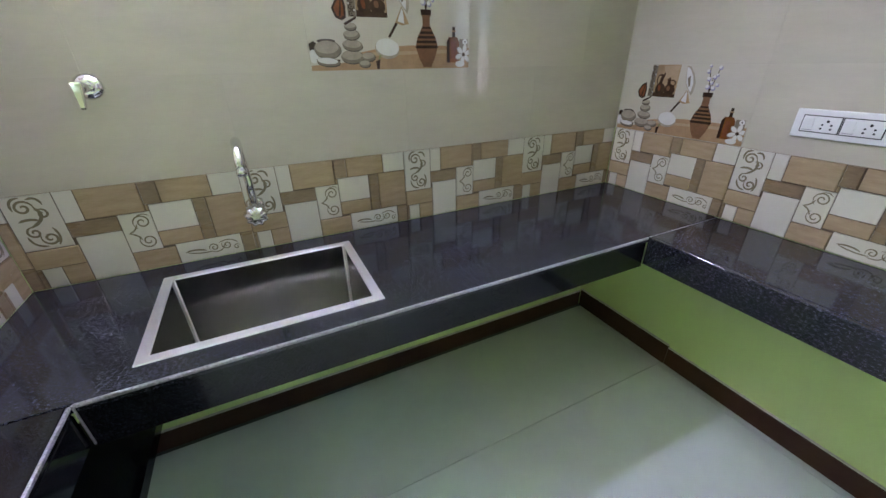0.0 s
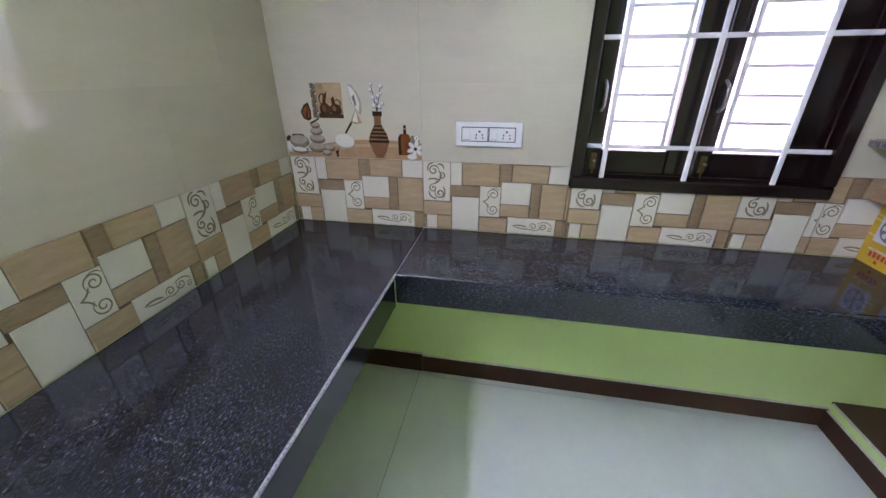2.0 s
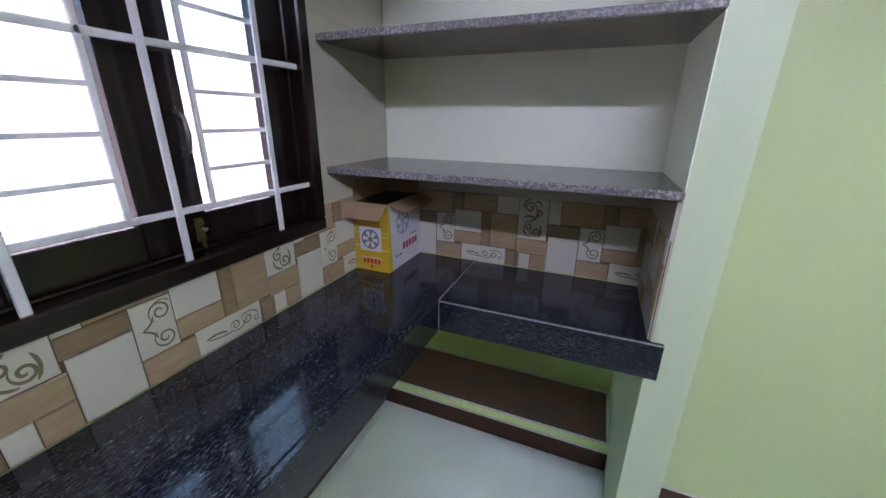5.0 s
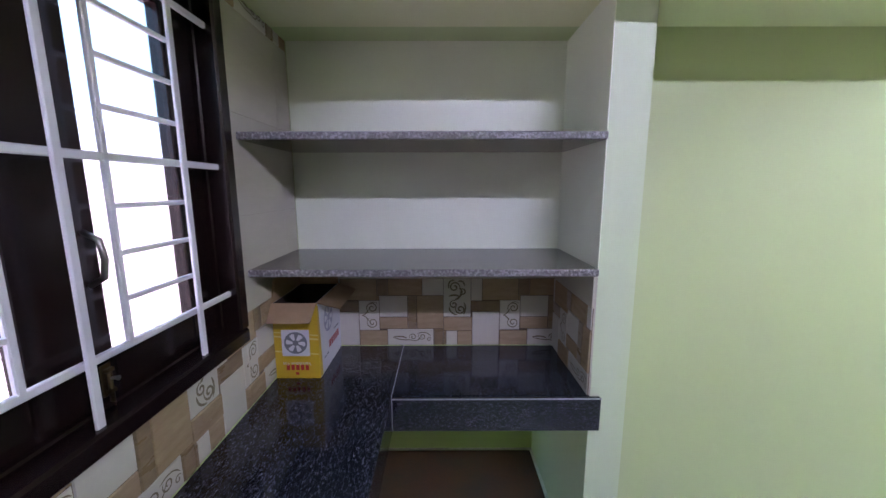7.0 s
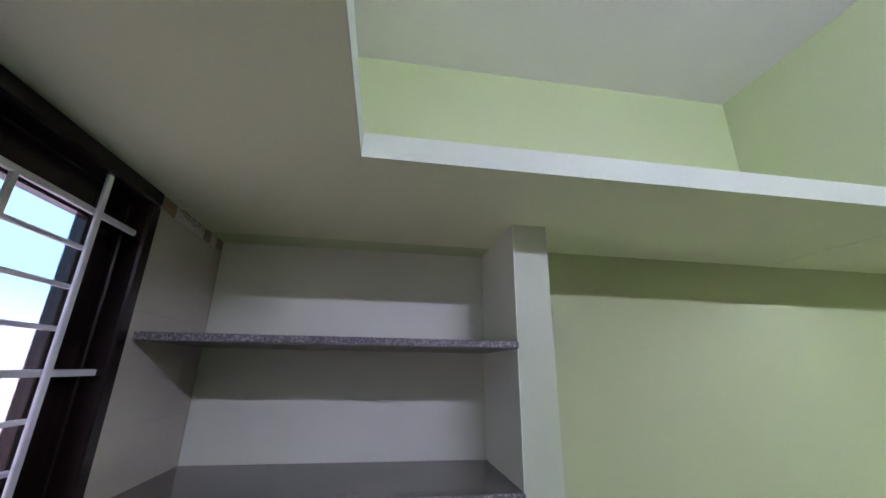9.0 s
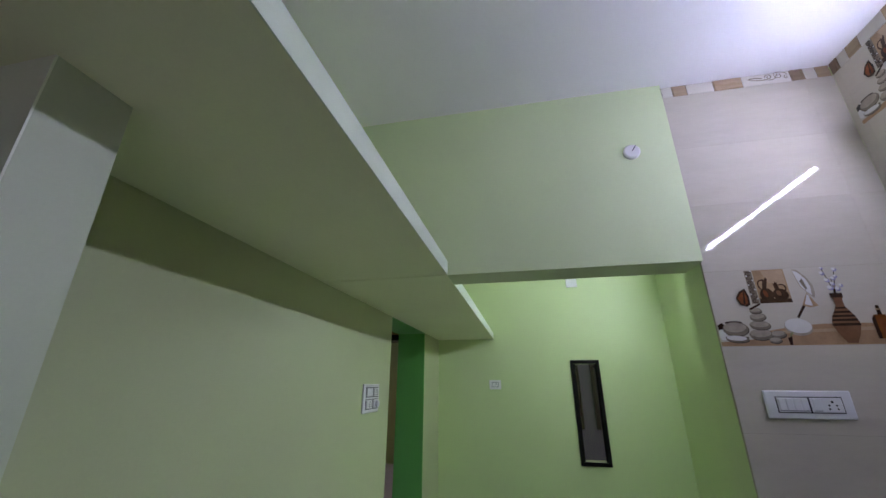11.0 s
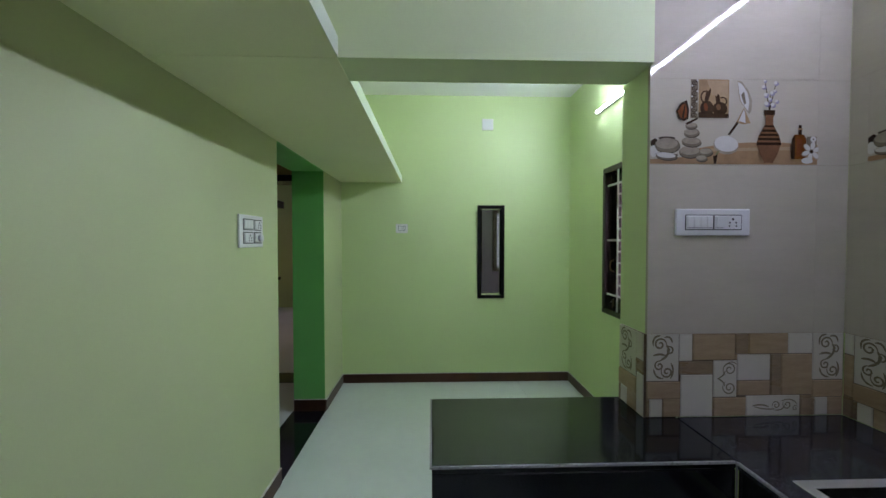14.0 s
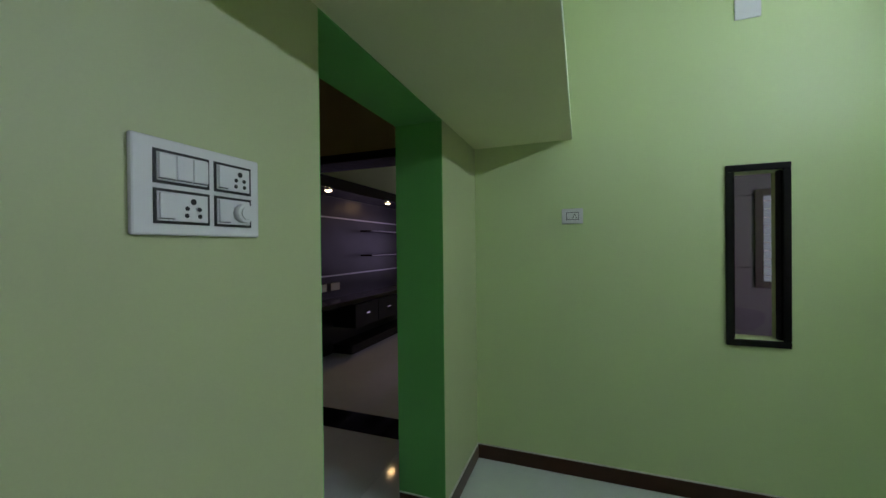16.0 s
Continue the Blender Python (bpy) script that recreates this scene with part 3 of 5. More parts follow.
# strokes in metres from the tile's lower left corner
def band_strokes():
    s = []
    # double spiral with a leaf tip
    cx, cz = 0.29, 0.137
    s.append((spiral(cx + 0.010, cz + 0.033, 0.026, 1.7, -2.2, -1), 0.0042))
    s.append((spiral(cx + 0.010, cz - 0.033, 0.026, 1.7, 2.2, 1), 0.0042))
    s.append((arc((cx - 0.034, cz), (cx - 0.012, cz + 0.006), (cx - 0.006, cz + 0.028)), 0.0045))
    s.append((arc((cx - 0.034, cz), (cx - 0.012, cz - 0.006), (cx - 0.006, cz - 0.028)), 0.0045))
    s.append((arc((cx - 0.006, cz + 0.050), (cx + 0.02, cz + 0.068), (cx + 0.034, cz + 0.050)), 0.003))
    # tall scroll
    x, z = 0.057, 0.215
    s.append((spiral(x - 0.010, z + 0.046, 0.024, 1.5, -0.4, 1), 0.006))
    s.append((spiral(x + 0.024, z + 0.024, 0.016, 1.3, 2.4, -1), 0.0055))
    s.append((arc((x - 0.034, z + 0.040), (x - 0.040, z + 0.078), (x - 0.008, z + 0.077)), 0.006))
    s.append((arc((x + 0.004, z + 0.070), (x + 0.030, z + 0.080), (x + 0.034, z + 0.050)), 0.006))
    s.append((arc((x + 0.014, z + 0.044), (x + 0.036, z + 0.010), (x - 0.014, z - 0.014)), 0.008))
    s.append((spiral(x - 0.012, z - 0.030, 0.019, 1.4, 1.2, 1), 0.0055))
    s.append((spiral(x + 0.016, z - 0.052, 0.022, 1.5, 2.6, 1), 0.006))
    s.append((arc((x - 0.032, z - 0.040), (x - 0.030, z - 0.074), (x + 0.004, z - 0.076)), 0.006))
    s.append((arc((x + 0.030, z - 0.020), (x + 0.046, z - 0.050), (x + 0.028, z - 0.076)), 0.006))
    s.append((arc((x - 0.034, z + 0.006), (x - 0.010, z + 0.016), (x + 0.010, z + 0.006)), 0.007))
    # long running scroll
    x, z = 0.385, 0.037
    s.append((arc((x, z), (x + 0.035, z + 0.010), (x + 0.062, z - 0.004)), 0.0055))
    s.append((arc((x + 0.005, z - 0.002), (x + 0.05, z - 0.016), (x + 0.085, z - 0.010)), 0.004))
    s.append((spiral(x + 0.088, z + 0.002, 0.016, 1.4, 3.6, -1), 0.0038))
    s.append((arc((x + 0.078, z - 0.014), (x + 0.115, z - 0.022), (x + 0.120, z + 0.006)), 0.0035))
    s.append((spiral(x + 0.128, z + 0.004, 0.017, 1.4, 2.4, 1), 0.0038))
    s.append((arc((x + 0.105, z + 0.016), (x + 0.145, z + 0.034), (x + 0.166, z + 0.004)), 0.0035))
    s.append((spiral(x + 0.158, z - 0.010, 0.011, 1.2, 0.4, 1), 0.0032))
    return s


def ribbon(bm, pts, w, y, slot):
    """A flat raised stroke, tapered at its ends."""
    left, right = [], []
    n = len(pts)
    for i, (x, z) in enumerate(pts):
        ax, az = pts[max(i - 1, 0)]
        bx, bz = pts[min(i + 1, n - 1)]
        d = math.hypot(bx - ax, bz - az) or 1
        ww = w * 0.5 * min(1, 0.35 + 4 * min(i, n - 1 - i) / n)
        nx, nz = -(bz - az) / d * ww, (bx - ax) / d * ww
        left.append(bm.verts.new((x + nx, y, z + nz)))
        right.append(bm.verts.new((x - nx, y, z - nz)))
    for i in range(n - 1):
        f = bm.faces.new((left[i], right[i], right[i + 1], left[i + 1]))
        f.material_index = slot


def pad(bm, x0, x1, z0, z1, slot, proud=0.0, b=0.002):
    """A pillowed facet: a sloped rim round a flat face."""
    o = [bm.verts.new(p) for p in ((x0, 0.003, z0), (x1, 0.003, z0), (x1, 0.003, z1), (x0, 0.003, z1))]
    i = [bm.verts.new(p) for p in ((x0 + b, -proud, z0 + b), (x1 - b, -proud, z0 + b), (x1 - b, -proud, z1 - b), (x0 + b, -proud, z1 - b))]
    fs = [bm.faces.new(i)] + [bm.faces.new((o[k], o[(k + 1) % 4], i[(k + 1) % 4], i[k])) for k in range(4)]
    for f in fs:
        f.material_index = slot


TILE_MESH = {}


def band_mesh(u0, u1, z0, z1):
    """Part of the patterned tile between u0 and u1 and between the heights z0 and z1 (metres in the tile)."""
    key = ("b", round(u0, 3), round(u1, 3), round(z0, 3), round(z1, 3))
    if key in TILE_MESH:
        return TILE_MESH[key]
    bm = bmesh.new()
    bm_box(u0 + GAP, u1 - GAP, 0.003, TD - 0.001, z0 + GAP, z1 - GAP, bm=bm)
    for f in bm.faces:
        f.material_index = 4
    rng = random.Random(3)
    for a, b, t, l, c in FACETS:
        x0, x1, lo, hi = max(a * TW, u0), min(b * TW, u1), max((1 - l) * TH, z0), min((1 - t) * TH, z1)
        pr = rng.uniform(0.0, 0.0025)
        if x1 - x0 > 0.006 and hi - lo > 0.006:
            pad(bm, x0 + 0.001, x1 - 0.001, lo + 0.001, hi - 0.001, c, pr if c else 0.0)
    for pts, w in band_strokes():
        keep = [p for p in pts if u0 + 0.002 < p[0] < u1 - 0.002 and z0 + 0.002 < p[1] < z1 - 0.002]
        if len(keep) > 2:
            ribbon(bm, keep, w * 1.1, -0.0012, SCROLL)
    me = bpy.data.meshes.new("wall_tile")
    bmesh.ops.recalc_face_normals(bm, faces=[f for f in bm.faces if f.material_index != SCROLL])
    bm.to_mesh(me)
    bm.free()
    for m in BAND_MATS:
        me.materials.append(m)
    TILE_MESH[key] = me
    return me


def plain_mesh(w, h):
    key = ("p", round(w, 3), round(h, 3))
    if key not in TILE_MESH:
        bm = bm_box(GAP, w - GAP, 0.0, TD - 0.001, GAP, h - GAP)
        me = bpy.data.meshes.new("wall_tile")
        bmesh.ops.recalc_face_normals(bm, faces=bm.faces)
        bm.to_mesh(me)
        bm.free()
        me.materials.append(TILE)
        TILE_MESH[key] = me
    return TILE_MESH[key]


# the printed still life: flat coloured shapes
INK = {k: mat("print_" + k, c, 0.12, vary=v, scale=30, fine=140) for k, c, v in (
    ("shelf", (0.42, 0.27, 0.15), 0.12), ("pebble", (0.45, 0.39, 0.30), 0.2), ("pebble_dark", (0.10, 0.08, 0.06), 0.2),
    ("sand", (0.46, 0.31, 0.17), 0.2), ("umber", (0.045, 0.024, 0.014), 0.2), ("rust", (0.24, 0.075, 0.028), 0.25),
    ("white", (0.68, 0.67, 0.63), 0.05), ("clay", (0.22, 0.11, 0.055), 0.15), ("amber", (0.25, 0.085, 0.018), 0.3),
    ("lilac", (0.36, 0.33, 0.46), 0.2), ("green", (0.30, 0.30, 0.14), 0.2), ("jug", (0.085, 0.045, 0.024), 0.3), ("pebble_mid", (0.25, 0.21, 0.155), 0.2), ("shelf_pale", (0.50, 0.36, 0.22), 0.12))}
INK_KEYS = list(INK)


def ellipse(cx, cy, rx, ry, n=20, a0=0.0, tilt=0.0):
    c, s = math.cos(tilt), math.sin(tilt)
    return [(cx + rx * math.cos(2 * math.pi * k / n + a0) * c - ry * math.sin(2 * math.pi * k / n + a0) * s,
             cy + rx * math.cos(2 * math.pi * k / n + a0) * s + ry * math.sin(2 * math.pi * k / n + a0) * c) for k in range(n)]


def print_shapes():
    """Outlines in tile widths from the lower left corner, back to front."""
    s = []

    def add(k, pts):
        s.append((k, pts))

    def stone(cx, cy, rx, ry, tilt=0.0, k="pebble"):
        add("pebble_dark", ellipse(cx + 0.002, cy - 0.005, rx, ry, tilt=tilt))
        add("pebble_mid", ellipse(cx, cy, rx, ry, tilt=tilt))
        add(k, ellipse(cx - 0.05 * rx, cy + 0.22 * ry, rx * 0.88, ry * 0.70, tilt=tilt))

    def loop(k, cx, cy, rx, ry, w, a0, a1, n=12):
        out, inn = [], []
        for q in range(n):
            a = a0 + (a1 - a0) * q / (n - 1)
            out.append((cx + rx * math.cos(a), cy + ry * math.sin(a)))
            inn.append((cx + (rx - w) * math.cos(a), cy + (ry - w) * math.sin(a)))
        for q in range(n - 1):
            add(k, [out[q], out[q + 1], inn[q + 1], inn[q]])
    add("shelf", [(0.26, 0.004), (0.998, 0.004), (0.998, 0.118), (0.80, 0.130), (0.58, 0.130), (0.42, 0.118), (0.26, 0.09)])
    add("shelf_pale", [(0.30, 0.075), (0.86, 0.088), (0.86, 0.108), (0.30, 0.092)])
    add("shelf", [(0.002, 0.004), (0.28, 0.004), (0.28, 0.050), (0.002, 0.030)])
    # framed picture of two jugs beside a patterned strip
    add("pebble_mid", [(0.237, 0.268), (0.280, 0.268), (0.280, 0.488), (0.237, 0.488)])
    for k in range(7):
        z = 0.284 + 0.0305 * k
        loop("umber", 0.258, z, 0.017, 0.014, 0.005, 0.4 + k % 2, 5.6 + k % 2, 10)
        add("umber", ellipse(0.258, z, 0.005, 0.004, 6))
        add("white", ellipse(0.244 if k % 2 else 0.273, z + 0.015, 0.005, 0.005, 6))
    add("sand", [(0.282, 0.268), (0.461, 0.268), (0.461, 0.488), (0.282, 0.488)])
    add("shelf_pale", [(0.36, 0.40), (0.455, 0.38), (0.455, 0.482), (0.33, 0.482)])
    add("jug", [(0.282, 0.268), (0.461, 0.268), (0.461, 0.292), (0.282, 0.300)])
    add("jug", ellipse(0.332, 0.322, 0.040, 0.044))
    add("jug", [(0.314, 0.35), (0.338, 0.36), (0.356, 0.425), (0.350, 0.440), (0.338, 0.418), (0.328, 0.430)])
    loop("jug", 0.318, 0.388, 0.026, 0.036, 0.009, 1.2, 4.6)
    add("jug", ellipse(0.408, 0.320, 0.044, 0.040))
    add("jug", [(0.386, 0.34), (0.412, 0.345), (0.404, 0.398), (0.394, 0.408), (0.388, 0.392), (0.380, 0.396)])
    loop("jug", 0.424, 0.362, 0.026, 0.028, 0.008, -0.8, 2.2)
    add("rust", ellipse(0.325, 0.330, 0.012, 0.024, tilt=0.2))
    add("clay", ellipse(0.400, 0.330, 0.014, 0.018, tilt=0.3))
    # pebbles
    add("umber", [(0.004, 0.135), (0.030, 0.150), (0.055, 0.128), (0.030, 0.100), (0.006, 0.105)])
    add("white", ellipse(0.022, 0.075, 0.024, 0.034))
    add("pebble_dark", ellipse(0.098, 0.150, 0.050, 0.010))
    stone(0.102, 0.110, 0.074, 0.044)
    add("umber", [(0.030, 0.062), (0.165, 0.058), (0.160, 0.044), (0.090, 0.036)])
    stone(0.098, 0.048, 0.064, 0.022, -0.08, "white")
    stone(0.236, 0.072, 0.066, 0.034)
    stone(0.243, 0.130, 0.058, 0.028, -0.06)
    stone(0.243, 0.182, 0.046, 0.025, 0.05)
    stone(0.240, 0.222, 0.035, 0.018)
    stone(0.330, 0.072, 0.040, 0.023)
    stone(0.304, 0.036, 0.034, 0.018)
    # butterfly
    add("umber", [(0.148, 0.305), (0.176, 0.350), (0.212, 0.368), (0.226, 0.315), (0.222, 0.262), (0.200, 0.248), (0.164, 0.262)])
    add("rust", [(0.160, 0.304), (0.182, 0.338), (0.205, 0.350), (0.214, 0.312), (0.212, 0.272), (0.196, 0.262), (0.172, 0.272)])
    add("umber", [(0.184, 0.268), (0.196, 0.266), (0.205, 0.345), (0.199, 0.345)])
    add("umber", [(0.205, 0.236), (0.280, 0.272), (0.276, 0.258), (0.214, 0.226)])
    # lilies
    add("umber", [(0.456, 0.174), (0.468, 0.168), (0.520, 0.240), (0.508, 0.250)])
    add("pebble", [(0.508, 0.482), (0.535, 0.476), (0.572, 0.430), (0.596, 0.372), (0.594, 0.318), (0.582, 0.290), (0.556, 0.322), (0.524, 0.366), (0.514, 0.420)])
    add("white", [(0.511, 0.474), (0.534, 0.462), (0.566, 0.416), (0.580, 0.366), (0.574, 0.310), (0.556, 0.330), (0.530, 0.368), (0.518, 0.420)])
    add("pebble_mid", [(0.530, 0.400), (0.548, 0.420), (0.562, 0.352), (0.550, 0.344)])
    add("sand", [(0.505, 0.246), (0.545, 0.232), (0.590, 0.240), (0.562, 0.300), (0.548, 0.326)])
    add("white", [(0.520, 0.252), (0.560, 0.240), (0.556, 0.300), (0.548, 0.318)])
    add("pebble", ellipse(0.446, 0.112, 0.075, 0.052, tilt=-0.12))
    add("white", ellipse(0.448, 0.120, 0.071, 0.045, tilt=-0.12))
    add("umber", [(0.376, 0.006), (0.390, 0.006), (0.398, 0.060), (0.386, 0.052), (0.372, 0.050)])
    add("green", [(0.384, 0.052), (0.398, 0.062), (0.412, 0.082), (0.396, 0.080)])
    # vase with sprigs
    vx = 0.700
    for x0, z0, x1, z1 in ((0.0, 0.31, -0.030, 0.49), (0.0, 0.31, 0.036, 0.47), (0.0, 0.31, 0.004, 0.42)):
        add("umber", [(vx + x0 - 0.003, z0), (vx + x0 + 0.003, z0), (vx + x1 + 0.002, z1), (vx + x1 - 0.002, z1)])
    for cx, cy, r in ((-0.036, 0.448, 0.014), (-0.022, 0.402, 0.015), (-0.030, 0.482, 0.010), (0.036, 0.470, 0.014), (0.014, 0.412, 0.014), (0.030, 0.425, 0.010),
                      (-0.018, 0.352, 0.017), (0.020, 0.345, 0.016), (0.042, 0.366, 0.012), (0.002, 0.378, 0.012)):
        add("lilac", ellipse(vx + cx + 0.003, cy - 0.004, r, r * 0.9, 9))
        add("white", ellipse(vx + cx - 0.002, cy + 0.002, r * 0.75, r * 0.7, 8))
    prof = ((0.033, 0.315), (0.033, 0.290), (0.024, 0.278), (0.024, 0.235), (0.040, 0.205), (0.060, 0.172), (0.071, 0.135), (0.068, 0.105), (0.050, 0.055), (0.030, 0.022), (0.027, 0.012))
    add("clay", [(vx - r, z) for r, z in prof] + [(vx + r, z) for r, z in reversed(prof)])
    add("umber", [(vx - 0.034, 0.316), (vx + 0.034, 0.316), (vx + 0.032, 0.288), (vx - 0.032, 0.288)])
    for z, r, h in ((0.228, 0.027, 0.010), (0.204, 0.041, 0.013), (0.180, 0.055, 0.013), (0.156, 0.064, 0.014), (0.130, 0.071, 0.016)):
        add("umber", [(vx - r, z), (vx + r, z), (vx + r + 0.003, z - h * 0.5), (vx + r, z - h), (vx - r, z - h), (vx - r - 0.003, z - h * 0.5)])
    # bottle and blossom
    add("pebble_mid", [(0.925, 0.060), (0.985, 0.060), (0.985, 0.165), (0.925, 0.165)])
    add("amber", [(0.836, 0.035), (0.922, 0.035), (0.924, 0.150), (0.908, 0.176), (0.852, 0.176), (0.836, 0.150)])
    add("umber", [(0.836, 0.035), (0.856, 0.035), (0.856, 0.172), (0.836, 0.150)])
    add("rust", [(0.866, 0.050), (0.898, 0.050), (0.898, 0.150), (0.866, 0.150)])
    add("umber", [(0.874, 0.176), (0.896, 0.176), (0.894, 0.232), (0.876, 0.232)])
    add("sand", [(0.871, 0.205), (0.899, 0.205), (0.899, 0.212), (0.871, 0.212)])
    for k in range(6):
        a = 2 * math.pi * k / 6 + 0.3
        add("pebble", ellipse(0.955 + 0.036 * math.cos(a), 0.078 + 0.036 * math.sin(a), 0.026, 0.016, 12, tilt=a))
        add("white", ellipse(0.955 + 0.034 * math.cos(a), 0.080 + 0.034 * math.sin(a), 0.023, 0.013, 12, tilt=a))
    add("white", ellipse(0.930, 0.026, 0.034, 0.018))
    add("umber", ellipse(0.955, 0.079, 0.010, 0.010, 8))
    add("white", ellipse(0.965, 0.150, 0.018, 0.016))
    add("umber", ellipse(0.965, 0.150, 0.005, 0.005, 6))
    return s


def print_mesh():
    if "print" in TILE_MESH:
        return TILE_MESH["print"]
    bm = bmesh.new()
    y = -0.0003
    for k, pts in print_shapes():
        vs = [bm.verts.new((max(0.002, min(TW - 0.002, px * TW)), y, max(0.002, min(TH - 0.002, pz * TW)))) for px, pz in pts]
        try:
            f = bm.faces.new(vs)
        except ValueError:
            continue
        f.material_index = INK_KEYS.index(k)
        f.normal_update()
        if f.normal.y > 0:
            f.normal_flip()
        y -= 0.00002
    bmesh.ops.triangulate(bm, faces=bm.faces)
    me = bpy.data.meshes.new("printed_still_life")
    bm.to_mesh(me)
    bm.free()
    for k in INK_KEYS:
        me.materials.append(INK[k])
    TILE_MESH["print"] = me
    return me


def lay(parent, mesh, side, plane, u, z, name="wall_tile"):
    o = new(name, mesh)
    o.parent = parent
    turn, at = {"N": (0, (u, plane, z)), "E": (-90, (plane, -u, z)), "S": (180, (-u, plane, z)), "W": (90, (plane, u, z))}[side]
    o.matrix_basis = pose(*at, 0, 0, turn)
    return o


def cut(rect, hole):
    """The pieces of a rectangle (u0, u1, z0, z1) outside a hole."""
    u0, u1, z0, z1 = rect
    a0, a1, b0, b1 = hole
    if u1 <= a0 or u0 >= a1 or z1 <= b0 or z0 >= b1:
        return [rect]
    out = []
    if u0 < a0:
        out.append((u0, a0, z0, z1))
    if u1 > a1:
        out.append((a1, u1, z0, z1))
    lo, hi = max(u0, a0), min(u1, a1)
    if z0 < b0:
        out.append((lo, hi, z0, b0))
    if z1 > b1:
        out.append((lo, hi, b1, z1))
    return [r for r in out if r[1] - r[0] > 0.004 and r[3] - r[2] > 0.004]


def tile_wall(parent, side, plane, ua, ub, top, band_u, row_u, pictures=(), hole=None, strip=None):
    """Band course, plain courses and printed tiles on one wall; u runs to the viewer's right."""
    par = bpy.data.objects[parent]
    hole = hole or (99, 99.1, 0, 0.1)

    def course(z0, z1, start, banded, row):
        k = math.floor((ua - start) / TW)
        while start + k * TW < ub - 0.003:
            t0 = start + k * TW
            rect = (max(t0, ua), min(t0 + TW, ub), z0, z1)
            if rect[1] - rect[0] > 0.004:
                for r in cut(rect, hole):
                    if banded:
                        zb = z0 if banded == 1 else z1 - TH
                        lay(par, band_mesh(r[0] - t0, r[1] - t0, r[2] - zb if banded == 1 else r[2] - z0, r[3] - zb if banded == 1 else r[3] - z0),
                            side, plane, t0, zb if banded == 1 else z0)
                    else:
                        o = lay(par, plain_mesh(r[1] - r[0], r[3] - r[2]), side, plane, r[0], r[2])
                        if any(p == row and abs(t0 - pu) < 0.05 for p, pu in pictures) and rect[1] - rect[0] > TW - 0.02:
                            q = new("printed_still_life", print_mesh())
                            q.parent = o
            k += 1
    course(ROWS[0], min(ROWS[1], top), band_u, 1, 0)
    for row in range(1, 7):
        if ROWS[row] < top - 0.005:
            course(ROWS[row], min(ROWS[row + 1], top), row_u[row % len(row_u)], 2 if row == strip else 0, row)
    if top > ROWS[7]:
        course(ROWS[7], top, band_u, 2, 7)


def grout(parent, lims):
    part("grout", boxes(*lims), GROUT, bpy.data.objects[parent])


ORIGIN["pillar"] = ORIGIN["wall_east"] = Vector((0, 0, 0))
tile_wall("wall_north", "N", 0.0, XP, 0.0, CEILZ, -2.405, [-2.38, -2.38, -2.107, -2.38, -2.107, -2.38, -2.405],
          pictures=[(2, -1.50), (3, -2.38), (6, -2.405), (6, -1.80), (6, -1.195), (6, -0.59)])
tile_wall("wall_east", "E", 0.0, 0.0, -NIB, SOFFIT, 0.005, [0.005, 0.005, 0.005], pictures=[(1, 0.005)],
          hole=(-EW[1], -EW[0], EW[2], EW[3]), strip=4)
tile_wall("pillar", "W", XP, -0.72, 0.0, CEILZ, -0.72, [-0.72], pictures=[(3, -0.72)])
tile_wall("wall_south", "S", NIB, 0.0, -NIX, 1.286, 0.0, [0.0])
tile_wall("wall_south", "W", NIX + 0.012, NIB, NIF - 0.002, 1.286, NIB - 0.15, [NIB - 0.15])
tile_wall("pillar", "N", -0.72 - 0.012, -2.605, XP, ROWS[1], -2.605, [-2.605])
grout("wall_north", [(XP, 0.0, 0.006, 0.0125, H, CEILZ)])
grout("wall_east", [(0.006, 0.0125, EW[1], 0.0, H, SOFFIT), (0.006, 0.0125, NIB, EW[0], H, SOFFIT), (0.006, 0.0125, EW[0], EW[1], H, EW[2])])
grout("pillar", [(XP - 0.0125, XP - 0.006, -0.72, 0.0, H, CEILZ), (-2.604, XP - 0.006, -0.7265, -0.7195, H, ROWS[1])])
grout("wall_south", [(NIX, 0.0, NIB - 0.0125, NIB - 0.006, H, 1.286), (NIX - 0.001, NIX + 0.006, NIB, NIF - 0.002, H, 1.286)])

# ---------------- sink ----------------
sk = thing("kitchen_sink", ((SX0 + SX1) / 2, (SY0 + SY1) / 2, H), "single rectangular brushed steel sink set into the granite", "sink")
bm = bmesh.new()
rw = 0.030
rings = []
for inset, z in ((0.0, H + 0.0005), (0.002, H + 0.004), (rw - 0.003, H + 0.004), (rw, H + 0.001)):
    rings.append([bm.verts.new(p) for p in ((SX0 + inset, SY0 + inset, z), (SX1 - inset, SY0 + inset, z), (SX1 - inset, SY1 - inset, z), (SX0 + inset, SY1 - inset, z))])
for A, B in zip(rings, rings[1:]):
    for k in range(4):
        bm.faces.new((A[k], A[(k + 1) % 4], B[(k + 1) % 4], B[k]))
part("rim", bm, STEEL, sk)


def rounded(x0, x1, y0, y1, r, z, n=5):
    pts = []
    for cx, cy, a in ((x1 - r, y1 - r, 0), (x0 + r, y1 - r, 90), (x0 + r, y0 + r, 180), (x1 - r, y0 + r, 270)):
        for k in range(n):
            t = radians(a + 90 * k / (n - 1))
            pts.append((cx + r * math.cos(t), cy + r * math.sin(t), z))
    return pts


